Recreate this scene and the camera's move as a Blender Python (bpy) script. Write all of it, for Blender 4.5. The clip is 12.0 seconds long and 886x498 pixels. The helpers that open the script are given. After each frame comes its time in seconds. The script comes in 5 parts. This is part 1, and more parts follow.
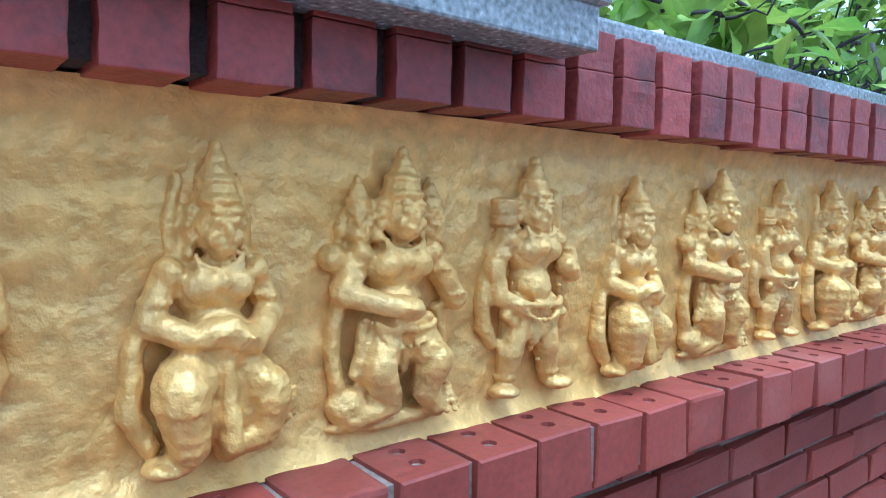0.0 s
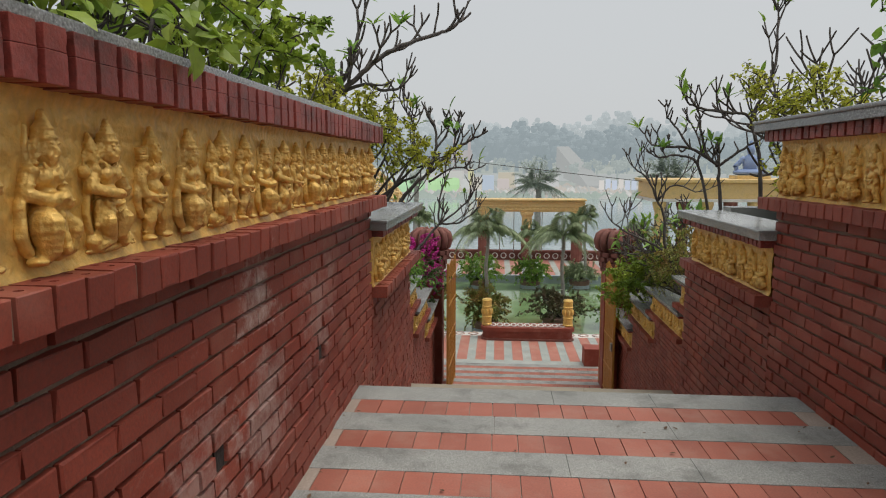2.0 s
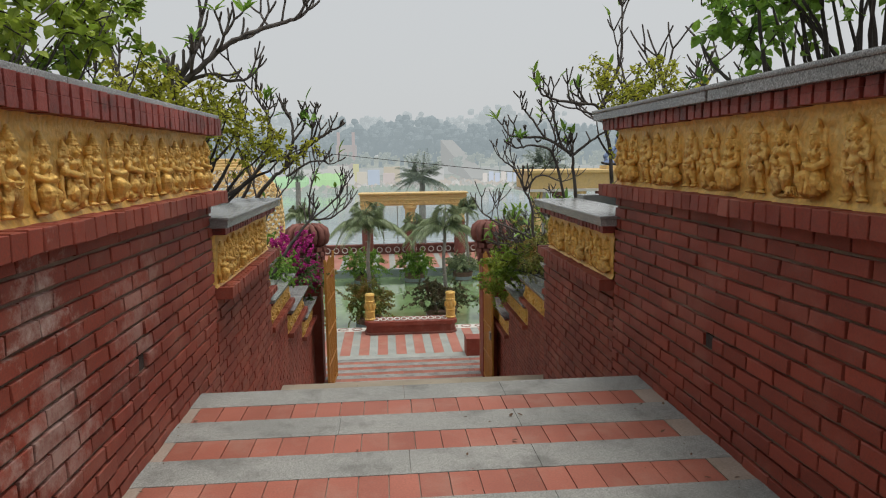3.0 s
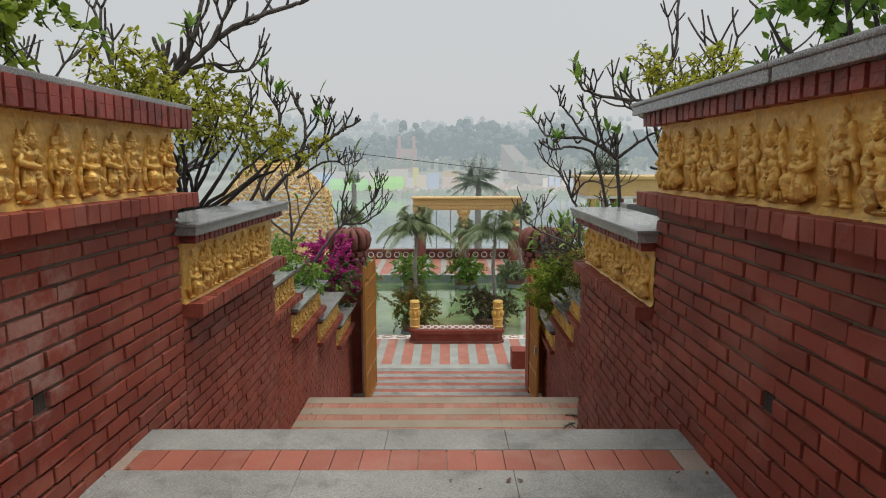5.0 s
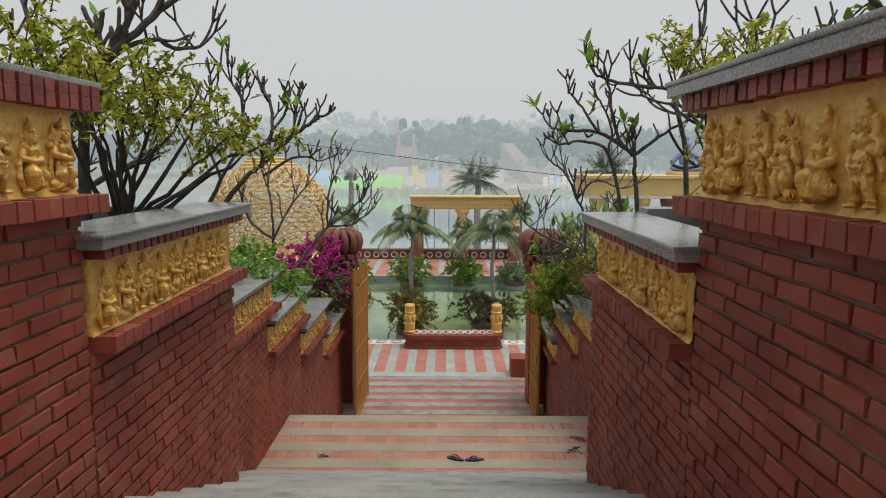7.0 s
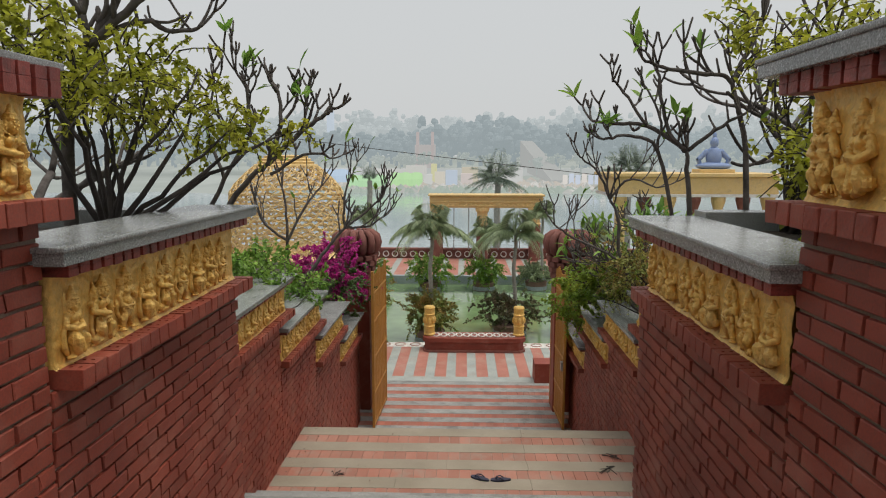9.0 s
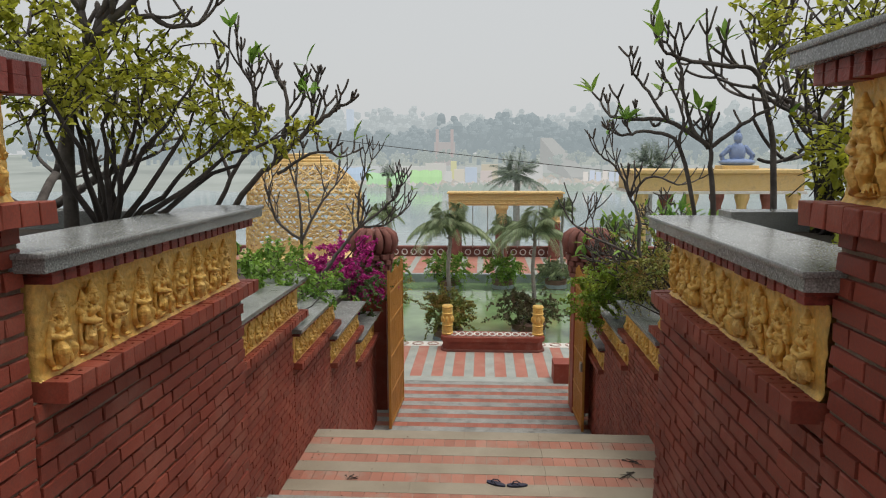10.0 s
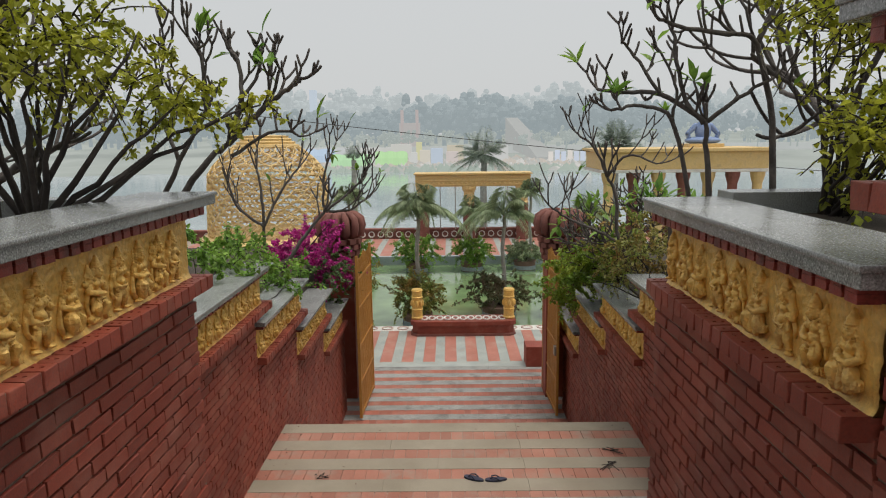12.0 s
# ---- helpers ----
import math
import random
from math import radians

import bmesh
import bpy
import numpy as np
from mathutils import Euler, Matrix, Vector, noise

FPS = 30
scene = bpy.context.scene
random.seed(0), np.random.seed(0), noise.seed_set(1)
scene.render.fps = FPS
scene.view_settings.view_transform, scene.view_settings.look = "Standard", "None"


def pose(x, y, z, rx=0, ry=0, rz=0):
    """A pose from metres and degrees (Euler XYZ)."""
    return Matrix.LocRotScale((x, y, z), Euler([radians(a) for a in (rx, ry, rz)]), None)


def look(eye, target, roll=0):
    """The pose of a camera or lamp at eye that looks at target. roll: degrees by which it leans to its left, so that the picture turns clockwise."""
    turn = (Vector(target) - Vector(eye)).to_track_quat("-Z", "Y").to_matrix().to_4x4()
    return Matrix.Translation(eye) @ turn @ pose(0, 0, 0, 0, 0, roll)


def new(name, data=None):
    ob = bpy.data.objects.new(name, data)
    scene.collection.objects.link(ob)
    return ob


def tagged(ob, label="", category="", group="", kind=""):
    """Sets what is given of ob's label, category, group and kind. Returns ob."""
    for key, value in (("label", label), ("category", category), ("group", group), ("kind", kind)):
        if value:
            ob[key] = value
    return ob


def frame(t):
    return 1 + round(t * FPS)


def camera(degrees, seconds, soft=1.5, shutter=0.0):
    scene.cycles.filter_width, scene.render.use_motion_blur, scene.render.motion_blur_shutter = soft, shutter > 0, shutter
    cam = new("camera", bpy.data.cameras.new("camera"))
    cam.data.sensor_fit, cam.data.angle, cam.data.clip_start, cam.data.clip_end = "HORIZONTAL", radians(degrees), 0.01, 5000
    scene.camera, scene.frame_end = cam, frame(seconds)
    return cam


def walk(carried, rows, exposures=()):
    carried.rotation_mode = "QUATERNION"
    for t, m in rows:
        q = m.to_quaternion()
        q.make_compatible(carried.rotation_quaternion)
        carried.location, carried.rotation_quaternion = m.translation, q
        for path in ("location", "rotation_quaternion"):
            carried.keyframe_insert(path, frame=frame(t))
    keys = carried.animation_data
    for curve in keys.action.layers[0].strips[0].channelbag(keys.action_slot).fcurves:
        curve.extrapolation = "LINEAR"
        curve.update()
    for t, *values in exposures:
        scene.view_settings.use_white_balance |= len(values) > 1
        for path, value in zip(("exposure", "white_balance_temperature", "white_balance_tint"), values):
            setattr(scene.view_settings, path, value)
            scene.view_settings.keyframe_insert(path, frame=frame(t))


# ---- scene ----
cam = camera(65.9, 12.0, 1.1)
PATH = [
    (0, (0.03, -0.029, 1.649), (1.253, 1.547, 1.509), 1.0),
    (0.5, (0.085, -0.073, 1.643), (1.599, 1.225, 1.496), 0.9),
    (1, (0.131, -0.128, 1.638), (1.889, 0.811, 1.472), 1.8),
    (1.5, (0.185, -0.201, 1.622), (2.11, 0.302, 1.421), 1.5),
    (2, (0.236, -0.323, 1.596), (2.215, -0.166, 1.349), 0.1),
    (2.5, (0.293, -0.486, 1.581), (2.276, -0.523, 1.324), 0.4),
    (3, (0.354, -0.62, 1.573), (2.329, -0.786, 1.308), -0.8),
    (5, (1.156, -1.047, 1.541), (3.14, -1.041, 1.29), -0.1),
    (5.5, (1.417, -1.082, 1.516), (3.4, -1.086, 1.253), 0.4),
    (6, (1.678, -1.09, 1.522), (3.655, -1.161, 1.225), -0.2),
    (6.5, (1.927, -1.117, 1.504), (3.908, -1.143, 1.228), -0.5),
    (7, (2.144, -1.143, 1.523), (4.128, -1.138, 1.267), 0.2),
    (9, (2.795, -1.07, 1.516), (4.777, -1.011, 1.254), 0.1),
    (9.5, (2.917, -1.113, 1.525), (4.9, -1.01, 1.285), -0.7),
    (10, (2.995, -1.126, 1.52), (4.973, -1.009, 1.251), -0.2),
    (10.5, (3.094, -1.116, 1.506), (5.07, -1.014, 1.214), 0.2),
    (11, (3.235, -1.086, 1.502), (5.212, -1.058, 1.203), 0.3),
    (11.5, (3.35, -1.053, 1.511), (5.329, -1.064, 1.218), -0.4),
    (12, (3.455, -1.042, 1.503), (5.428, -1.022, 1.179), -0.7),
]
walk(cam, [(t, look(eye, target, roll)) for t, eye, target, roll in PATH],
     [(0.0, 1.75, 4200, 4), (0.5, 1.8, 4500, 6), (1.0, 1.25, 5500, 9), (1.5, 0.6, 6400, 10), (2.0, 0.45, 6600, 10), (12.0, 0.5, 6700, 10)])

# ---- world and light ----
world = bpy.data.worlds.new("sky")
scene.world = world
world.use_nodes = True
wn, wl = world.node_tree.nodes, world.node_tree.links
wn.clear()
sky = wn.new("ShaderNodeTexSky")
sky.sky_type, sky.sun_disc = "NISHITA", False
sky.sun_elevation, sky.sun_rotation = radians(68), radians(150)
sky.dust_density, sky.air_density = 6.0, 1.0
haze = wn.new("ShaderNodeMixRGB")
haze.inputs[0].default_value = 0.93
haze.inputs[2].default_value = (4.4, 4.6, 4.75, 1)
bg = wn.new("ShaderNodeBackground")
bg.inputs[1].default_value = 0.1
wo = wn.new("ShaderNodeOutputWorld")
wl.new(sky.outputs[0], haze.inputs[1])
wl.new(haze.outputs[0], bg.inputs[0])
wl.new(bg.outputs[0], wo.inputs[0])
sun = new("sun", bpy.data.lights.new("sun", "SUN"))
sun.data.energy, sun.data.angle, sun.data.color = 1.6, radians(35), (1.0, 0.96, 0.9)
sun.matrix_world = look((0, 0, 30), (3, 7, 0))


# ---- materials ----
def mat(name, c1, c2, rough=0.8, metal=0.0, scale=3.0, fine=60.0, bump=0.3, vary=0.0, dirt=None, dirt_scale=1.5, dirt_amount=0.0, island=False, spec=0.5, stretch=(1, 1, 1), bump_dist=0.01, speck=(0.78, 1.2), lime=()):
    m = bpy.data.materials.new(name)
    m.use_nodes = True
    n, l = m.node_tree.nodes, m.node_tree.links
    b = n["Principled BSDF"]
    geo = n.new("ShaderNodeNewGeometry")
    mp = n.new("ShaderNodeMapping")
    mp.inputs["Scale"].default_value = stretch
    l.new(geo.outputs["Position"], mp.inputs[0])
    big = n.new("ShaderNodeTexNoise")
    big.inputs["Scale"].default_value, big.inputs["Detail"].default_value = scale, 4
    l.new(mp.outputs[0], big.inputs["Vector"])
    ramp = n.new("ShaderNodeMapRange")
    ramp.inputs["From Min"].default_value, ramp.inputs["From Max"].default_value = 0.32, 0.68
    l.new(big.outputs["Fac"], ramp.inputs[0])
    mix = n.new("ShaderNodeMixRGB")
    mix.inputs[1].default_value, mix.inputs[2].default_value = (*c1, 1), (*c2, 1)
    l.new(ramp.outputs[0], mix.inputs[0])
    col = mix.outputs[0]
    small = n.new("ShaderNodeTexNoise")
    small.inputs["Scale"].default_value, small.inputs["Detail"].default_value = fine, 5
    l.new(mp.outputs[0], small.inputs["Vector"])
    grain = n.new("ShaderNodeMapRange")
    grain.inputs["From Min"].default_value, grain.inputs["From Max"].default_value = 0.25, 0.75
    grain.inputs["To Min"].default_value, grain.inputs["To Max"].default_value = speck
    l.new(small.outputs["Fac"], grain.inputs[0])
    hsv = n.new("ShaderNodeHueSaturation")
    l.new(col, hsv.inputs["Color"])
    l.new(grain.outputs[0], hsv.inputs["Value"])
    col = hsv.outputs[0]
    if vary:
        src = geo.outputs["Random Per Island"]
        if not island:
            info = n.new("ShaderNodeObjectInfo")
            src = info.outputs["Random"]
        vr = n.new("ShaderNodeMapRange")
        vr.inputs["To Min"].default_value, vr.inputs["To Max"].default_value = 1 - vary, 1 + vary
        l.new(src, vr.inputs[0])
        hv = n.new("ShaderNodeHueSaturation")
        l.new(col, hv.inputs["Color"])
        l.new(vr.outputs[0], hv.inputs["Value"])
        col = hv.outputs[0]
    if dirt:
        dn = n.new("ShaderNodeTexNoise")
        dn.inputs["Scale"].default_value, dn.inputs["Detail"].default_value = dirt_scale, 7
        dn.inputs["Roughness"].default_value = 0.65
        l.new(geo.outputs["Position"], dn.inputs["Vector"])
        dr = n.new("ShaderNodeMapRange")
        dr.inputs["From Min"].default_value, dr.inputs["From Max"].default_value = 0.5, 0.72
        dr.inputs["To Max"].default_value = dirt_amount
        l.new(dn.outputs["Fac"], dr.inputs[0])
        dm = n.new("ShaderNodeMixRGB")
        dm.inputs[2].default_value = (*dirt, 1)
        l.new(dr.outputs[0], dm.inputs[0])
        l.new(col, dm.inputs[1])
        col = dm.outputs[0]
    for lx, ly, lz, lr, amount in lime:      # a bloom of white salts round a place
        far = n.new("ShaderNodeVectorMath")
        far.operation = "DISTANCE"
        far.inputs[1].default_value = (lx, ly, lz)
        l.new(geo.outputs["Position"], far.inputs[0])
        fade = n.new("ShaderNodeMapRange")
        fade.inputs["From Max"].default_value, fade.inputs["To Min"].default_value, fade.inputs["To Max"].default_value = lr, 0.30, -0.12
        l.new(far.outputs["Value"], fade.inputs[0])
        ln = n.new("ShaderNodeTexNoise")
        ln.inputs["Scale"].default_value, ln.inputs["Detail"].default_value, ln.inputs["Roughness"].default_value = 7.0, 8, 0.75
        l.new(geo.outputs["Position"], ln.inputs["Vector"])
        both = n.new("ShaderNodeMath")
        l.new(fade.outputs[0], both.inputs[0])
        l.new(ln.outputs["Fac"], both.inputs[1])
        cut = n.new("ShaderNodeMapRange")
        cut.inputs["From Min"].default_value, cut.inputs["From Max"].default_value, cut.inputs["To Max"].default_value = 0.60, 0.80, amount
        l.new(both.outputs[0], cut.inputs[0])
        lm = n.new("ShaderNodeMixRGB")
        lm.inputs[2].default_value = (0.55, 0.45, 0.40, 1)
        l.new(cut.outputs[0], lm.inputs[0])
        l.new(col, lm.inputs[1])
        col = lm.outputs[0]
    l.new(col, b.inputs["Base Color"])
    b.inputs["Roughness"].default_value, b.inputs["Metallic"].default_value = rough, metal
    b.inputs["Specular IOR Level"].default_value = spec
    rr = n.new("ShaderNodeMapRange")
    rr.inputs["To Min"].default_value, rr.inputs["To Max"].default_value = max(0.02, rough - 0.12), min(1, rough + 0.12)
    l.new(small.outputs["Fac"], rr.inputs[0])
    l.new(rr.outputs[0], b.inputs["Roughness"])
    if bump:
        bp = n.new("ShaderNodeBump")
        bp.inputs["Strength"].default_value, bp.inputs["Distance"].default_value = bump, bump_dist
        l.new(small.outputs["Fac"], bp.inputs["Height"])
        l.new(bp.outputs[0], b.inputs["Normal"])
    return m


LIME = ((2.9, 0.66, 1.07, 0.45, 0.85), (3.0, 0.66, 0.55, 0.7, 0.5), (2.4, 0.66, 0.45, 0.7, 0.45), (3.9, 0.66, 0.8, 0.8, 0.35))
BRICK = mat("red_brick", (0.205, 0.037, 0.022), (0.28, 0.058, 0.033), 0.6, scale=1.3, fine=90, bump=0.25, vary=0.17, dirt=(0.44, 0.27, 0.21), dirt_scale=2.6, dirt_amount=0.22, bump_dist=0.004, lime=LIME)
BRICK_J = mat("red_brick_joined", (0.205, 0.037, 0.022), (0.28, 0.058, 0.033), 0.6, scale=1.3, fine=90, bump=0.25, vary=0.17, island=True, dirt=(0.44, 0.27, 0.21), dirt_scale=2.6, dirt_amount=0.22, bump_dist=0.004, lime=LIME)
CAPBRICK = mat("maroon_painted_brick", (0.21, 0.036, 0.027), (0.29, 0.056, 0.042), 0.5, scale=4, fine=110, bump=0.4, vary=0.25, dirt=(0.05, 0.022, 0.018), dirt_scale=9, dirt_amount=0.85, bump_dist=0.004)
DARKJOINT = mat("sooty_mortar", (0.03, 0.022, 0.018), (0.07, 0.052, 0.042), 0.95, fine=150, bump=0.8)
MORTAR = mat("cement_mortar", (0.17, 0.125, 0.095), (0.30, 0.24, 0.185), 0.95, fine=120, bump=0.5)
GOLD = mat("gold_painted_plaster", (0.68, 0.41, 0.095), (0.80, 0.52, 0.155), 0.42, metal=0.3, scale=5, fine=38, bump=0.75, dirt=(0.36, 0.22, 0.08), dirt_scale=5, dirt_amount=0.6, bump_dist=0.012)
# gold paint whose base colour is paled to stand for haze over the distance
OCHRE = mat("haze_paled_ochre_paint", (0.62, 0.43, 0.17), (0.72, 0.52, 0.24), 0.55, scale=4, fine=38, bump=0.6, dirt=(0.36, 0.24, 0.11), dirt_scale=4, dirt_amount=0.6, bump_dist=0.012)
GRANITE = mat("grey_granite", (0.20, 0.212, 0.21), (0.30, 0.31, 0.302), 0.24, scale=3, fine=130, speck=(0.3, 1.7), bump=0.06, vary=0.1, dirt=(0.11, 0.108, 0.10), dirt_scale=6, dirt_amount=0.6, bump_dist=0.002)
STEPSTONE = mat("rough_grey_granite", (0.215, 0.222, 0.21), (0.30, 0.305, 0.288), 0.75, scale=1.5, fine=170, speck=(0.45, 1.6), bump=0.2, dirt=(0.09, 0.088, 0.082), dirt_scale=3.2, dirt_amount=0.75, bump_dist=0.003)
CEMENT = mat("worn_cement", (0.29, 0.235, 0.19), (0.38, 0.31, 0.26), 0.9, scale=3, fine=80, bump=0.3)
TILE = mat("terracotta_tile", (0.29, 0.088, 0.058), (0.37, 0.125, 0.085), 0.6, scale=1.5, fine=100, bump=0.12, vary=0.14, dirt=(0.40, 0.25, 0.19), dirt_scale=2.0, dirt_amount=0.55, bump_dist=0.003)
TILE_J = mat("terracotta_tile_joined", (0.37, 0.135, 0.095), (0.45, 0.185, 0.14), 0.6, scale=1.5, fine=100, bump=0.12, vary=0.12, island=True, dirt=(0.42, 0.29, 0.23), dirt_scale=1.6, dirt_amount=0.6, bump_dist=0.003)
WORNTILE = mat("faded_terracotta_tile", (0.32, 0.125, 0.085), (0.38, 0.18, 0.13), 0.8, scale=1.5, fine=90, bump=0.15, vary=0.14, dirt=(0.29, 0.24, 0.19), dirt_scale=2.2, dirt_amount=0.8, bump_dist=0.003)
WORNSTONE = mat("weathered_beige_stone", (0.25, 0.215, 0.16), (0.32, 0.28, 0.215), 0.85, scale=1.5, fine=120, bump=0.2, dirt=(0.24, 0.2, 0.16), dirt_scale=2, dirt_amount=0.5, bump_dist=0.003)
SOIL = mat("dark_soil", (0.03, 0.022, 0.016), (0.06, 0.045, 0.03), 0.95, fine=40, bump=1.0)
GATE = mat("orange_brown_gate_paint", (0.42, 0.19, 0.035), (0.5, 0.24, 0.05), 0.5, scale=3, fine=60, bump=0.1)
BARK = mat("grey_brown_bark", (0.055, 0.045, 0.04), (0.12, 0.105, 0.095), 0.9, scale=9, fine=60, bump=0.7)
DARKBARK = mat("dark_bark", (0.025, 0.02, 0.018), (0.05, 0.04, 0.035), 0.9, scale=9, fine=60, bump=0.7)


def leafmat(name, c1, c2, trans=0.35):
    m = mat(name, c1, c2, 0.5, scale=2.5, fine=30, bump=0.0, vary=0.3, island=True)
    n, l = m.node_tree.nodes, m.node_tree.links
    b, out = n["Principled BSDF"], n["Material Output"]
    t = n.new("ShaderNodeBsdfTranslucent")
    col = b.inputs["Base Color"].links[0].from_socket
    l.new(col, t.inputs[0])
    mx = n.new("ShaderNodeMixShader")
    mx.inputs[0].default_value = trans
    l.new(b.outputs[0], mx.inputs[1])
    l.new(t.outputs[0], mx.inputs[2])
    l.new(mx.outputs[0], out.inputs[0])
    return m


LEAF_YG = leafmat("yellow_green_leaf", (0.29, 0.33, 0.03), (0.48, 0.47, 0.06), 0.45)
LEAF_M = leafmat("fresh_green_leaf", (0.13, 0.24, 0.025), (0.33, 0.41, 0.05), 0.42)
LEAF_G = leafmat("mid_green_leaf", (0.11, 0.25, 0.035), (0.25, 0.40, 0.06), 0.42)
LEAF_D = leafmat("dark_green_leaf", (0.05, 0.11, 0.03), (0.12, 0.20, 0.05))
LEAF_P = leafmat("palm_green", (0.21, 0.28, 0.15), (0.35, 0.41, 0.24), 0.42)
# leaf green lightened and greyed with haze put into the colour
LEAF_DP = leafmat("hazed_date_palm_green", (0.20, 0.25, 0.20), (0.29, 0.34, 0.27), 0.35)
LEAF_R = leafmat("russet_leaf", (0.15, 0.085, 0.05), (0.12, 0.16, 0.06))
LEAF_PK = leafmat("magenta_bract", (0.36, 0.012, 0.16), (0.56, 0.025, 0.29))
LEAF_O = leafmat("orange_green_leaf", (0.32, 0.19, 0.05), (0.24, 0.31, 0.07), 0.4)


# ---- mesh helpers ----
def part(name, bm, material, parent=None, label="", smooth=False):
    me = bpy.data.meshes.new(name)
    bm.to_mesh(me)
    bm.free()
    me.materials.append(material)
    if smooth:
        me.polygons.foreach_set("use_smooth", [True] * len(me.polygons))
    ob = new(name, me)
    ob.parent = parent
    if label:
        ob["label"] = label
    return ob


def thing(name, label, category, group="", kind="", at=(0, 0, 0)):
    ob = new(name)
    ob.empty_display_size = 0.1
    ob.location = at
    return tagged(ob, label, category, group, kind)


def box(bm, x0, x1, y0, y1, z0, z1, bevel=0.0):
    v = [bm.verts.new(p) for p in ((x0, y0, z0), (x1, y0, z0), (x1, y1, z0), (x0, y1, z0), (x0, y0, z1), (x1, y0, z1), (x1, y1, z1), (x0, y1, z1))]
    f = [bm.faces.new([v[i] for i in q]) for q in ((3, 2, 1, 0), (4, 5, 6, 7), (0, 1, 5, 4), (1, 2, 6, 5), (2, 3, 7, 6), (3, 0, 4, 7))]
    if bevel:
        e = list({e for q in f for e in q.edges})
        bmesh.ops.bevel(bm, geom=e, offset=bevel, segments=2, affect="EDGES", profile=0.6)


def boxbm(*a, **k):
    bm = bmesh.new()
    box(bm, *a, **k)
    return bm


def block(name, a, material, bevel=0.0, label="", category="", parent=None, kind="structure"):
    ob = part(name, boxbm(*a, bevel=bevel), material, parent)
    if parent is None:
        tagged(ob, label, category, "", kind)
    elif label:
        ob["label"] = label
    return ob


def raw(name, verts, faces, material, parent=None, kind="", smooth=False):
    me = bpy.data.meshes.new(name)
    me.from_pydata(verts, [], faces)
    me.materials.append(material)
    if smooth:
        me.polygons.foreach_set("use_smooth", [True] * len(me.polygons))
    ob = new(name, me)
    ob.parent = parent
    if kind:
        ob["kind"] = kind
    return ob


def chamfered(l, w, h, c=0.004):
    """A brick from 0 to l along x, its face at y = 0 and its body behind to y = w, chamfered towards the face."""
    v = [(0, w, 0), (l, w, 0), (l, w, h), (0, w, h), (0, c, 0), (l, c, 0), (l, c, h), (0, c, h), (c, 0, c), (l - c, 0, c), (l - c, 0, h - c), (c, 0, h - c)]
    f = [(8, 9, 10, 11), (4, 5, 9, 8), (5, 6, 10, 9), (6, 7, 11, 10), (7, 4, 8, 11), (0, 1, 5, 4), (1, 2, 6, 5), (2, 3, 7, 6), (3, 0, 4, 7)]
    return v, f


def mesh_of(name, vf, material):
    me = bpy.data.meshes.new(name)
    me.from_pydata(vf[0], [], vf[1])
    me.materials.append(material)
    return me


def place(name, me, m, parent):
    ob = new(name, me)
    ob.parent = parent
    ob.matrix_basis = m
    return ob


CENTRE = -0.87
YL, YR = 0.66, -2.40          # faces of the upper side walls
YL2, YR2 = 1.33, -3.55        # faces of the lower side walls
EDGE = 4.97                   # edge of the upper landing
LAND2, Z2 = 12.65, -2.52      # edge and height of the middle landing
Z3 = -4.6                     # lower terrace
COURSE, BL = 0.0867, 0.235


# ---- large structure ----
def striped(name, x0, x1, z, y0, y1, label, parent_thick=0.25, first_tile=None, tiles=True, stone=None, tile=None, inset=(0.0, 0.0)):
    """A slab of floor whose granite strips and rows of tiles alternate towards its edge at x1."""
    fl = thing(name, label, "floor", "", "structure")
    part("bed", boxbm(x0, x1 - 0.02, y0, y1, z - parent_thick, z - 0.012), CEMENT, fl)
    x, granite, k = x1, True, 0
    while x > x0 + 0.05:
        w = 0.285 if granite else 0.25
        xa = max(x - w, x0)
        if granite:
            cuts = [y0, y0 + 0.33 * (y1 - y0), y0 + (0.68 if k % 4 else 0.55) * (y1 - y0), y1]
            for a, b in zip(cuts, cuts[1:]):
                part("granite_strip", boxbm(xa, x, a + 0.001, b - 0.001, z - 0.04, z + 0.002, bevel=0.002), stone or STEPSTONE, fl)
        else:
            ROWS_OF_TILE.append((fl, xa, x, y0 + inset[0], y1 - inset[1], z, tile or TILE))
            for a, b in ((y0, y0 + inset[0]), (y1 - inset[1], y1)):
                if b - a > 0.01:
                    part("cement_margin", boxbm(xa, x, a, b - 0.004, z - 0.04, z - 0.001), CEMENT, fl)
        x, granite, k = xa, not granite, k + 1
    return fl


ROWS_OF_TILE = []
upper = striped("floor_upper_landing", -4.0, EDGE, 0.0, YR, YL, "striped landing of grey granite strips and terracotta tiles", inset=(0.15, 0.07))
block("floor_back", (-10.0, -4.0, -6.0, 4.2, -0.25, 0.0), CEMENT, 0, "plain worn cement floor behind the landing", "floor")
middle = striped("floor_middle_landing", 10.3, LAND2, Z2, YR2, YL2, "worn striped landing of weathered stone and faded tiles", stone=WORNSTONE, tile=WORNTILE)
flight = thing("stair_upper_flight", "granite steps leading down to the middle landing", "stairs", "", "structure")
n, x0, x1 = 14, EDGE, 10.3
for i in range(1, n):
    xa, xb, zz = x0 + (x1 - x0) * (i - 1) / (n - 1), x0 + (x1 - x0) * i / (n - 1), -i * (-Z2) / n
    wide = (YR, YL) if xb < 8.0 else (YR2, YL2)
    part("step", boxbm(xa - 0.01, xb, wide[0], wide[1], zz - 0.5, zz, bevel=0.006), STEPSTONE, flight)
flight2 = thing("stair_lower_flight", "granite steps leading down to the gate", "stairs", "", "structure")
n, x0, x1 = 12, LAND2, 16.6
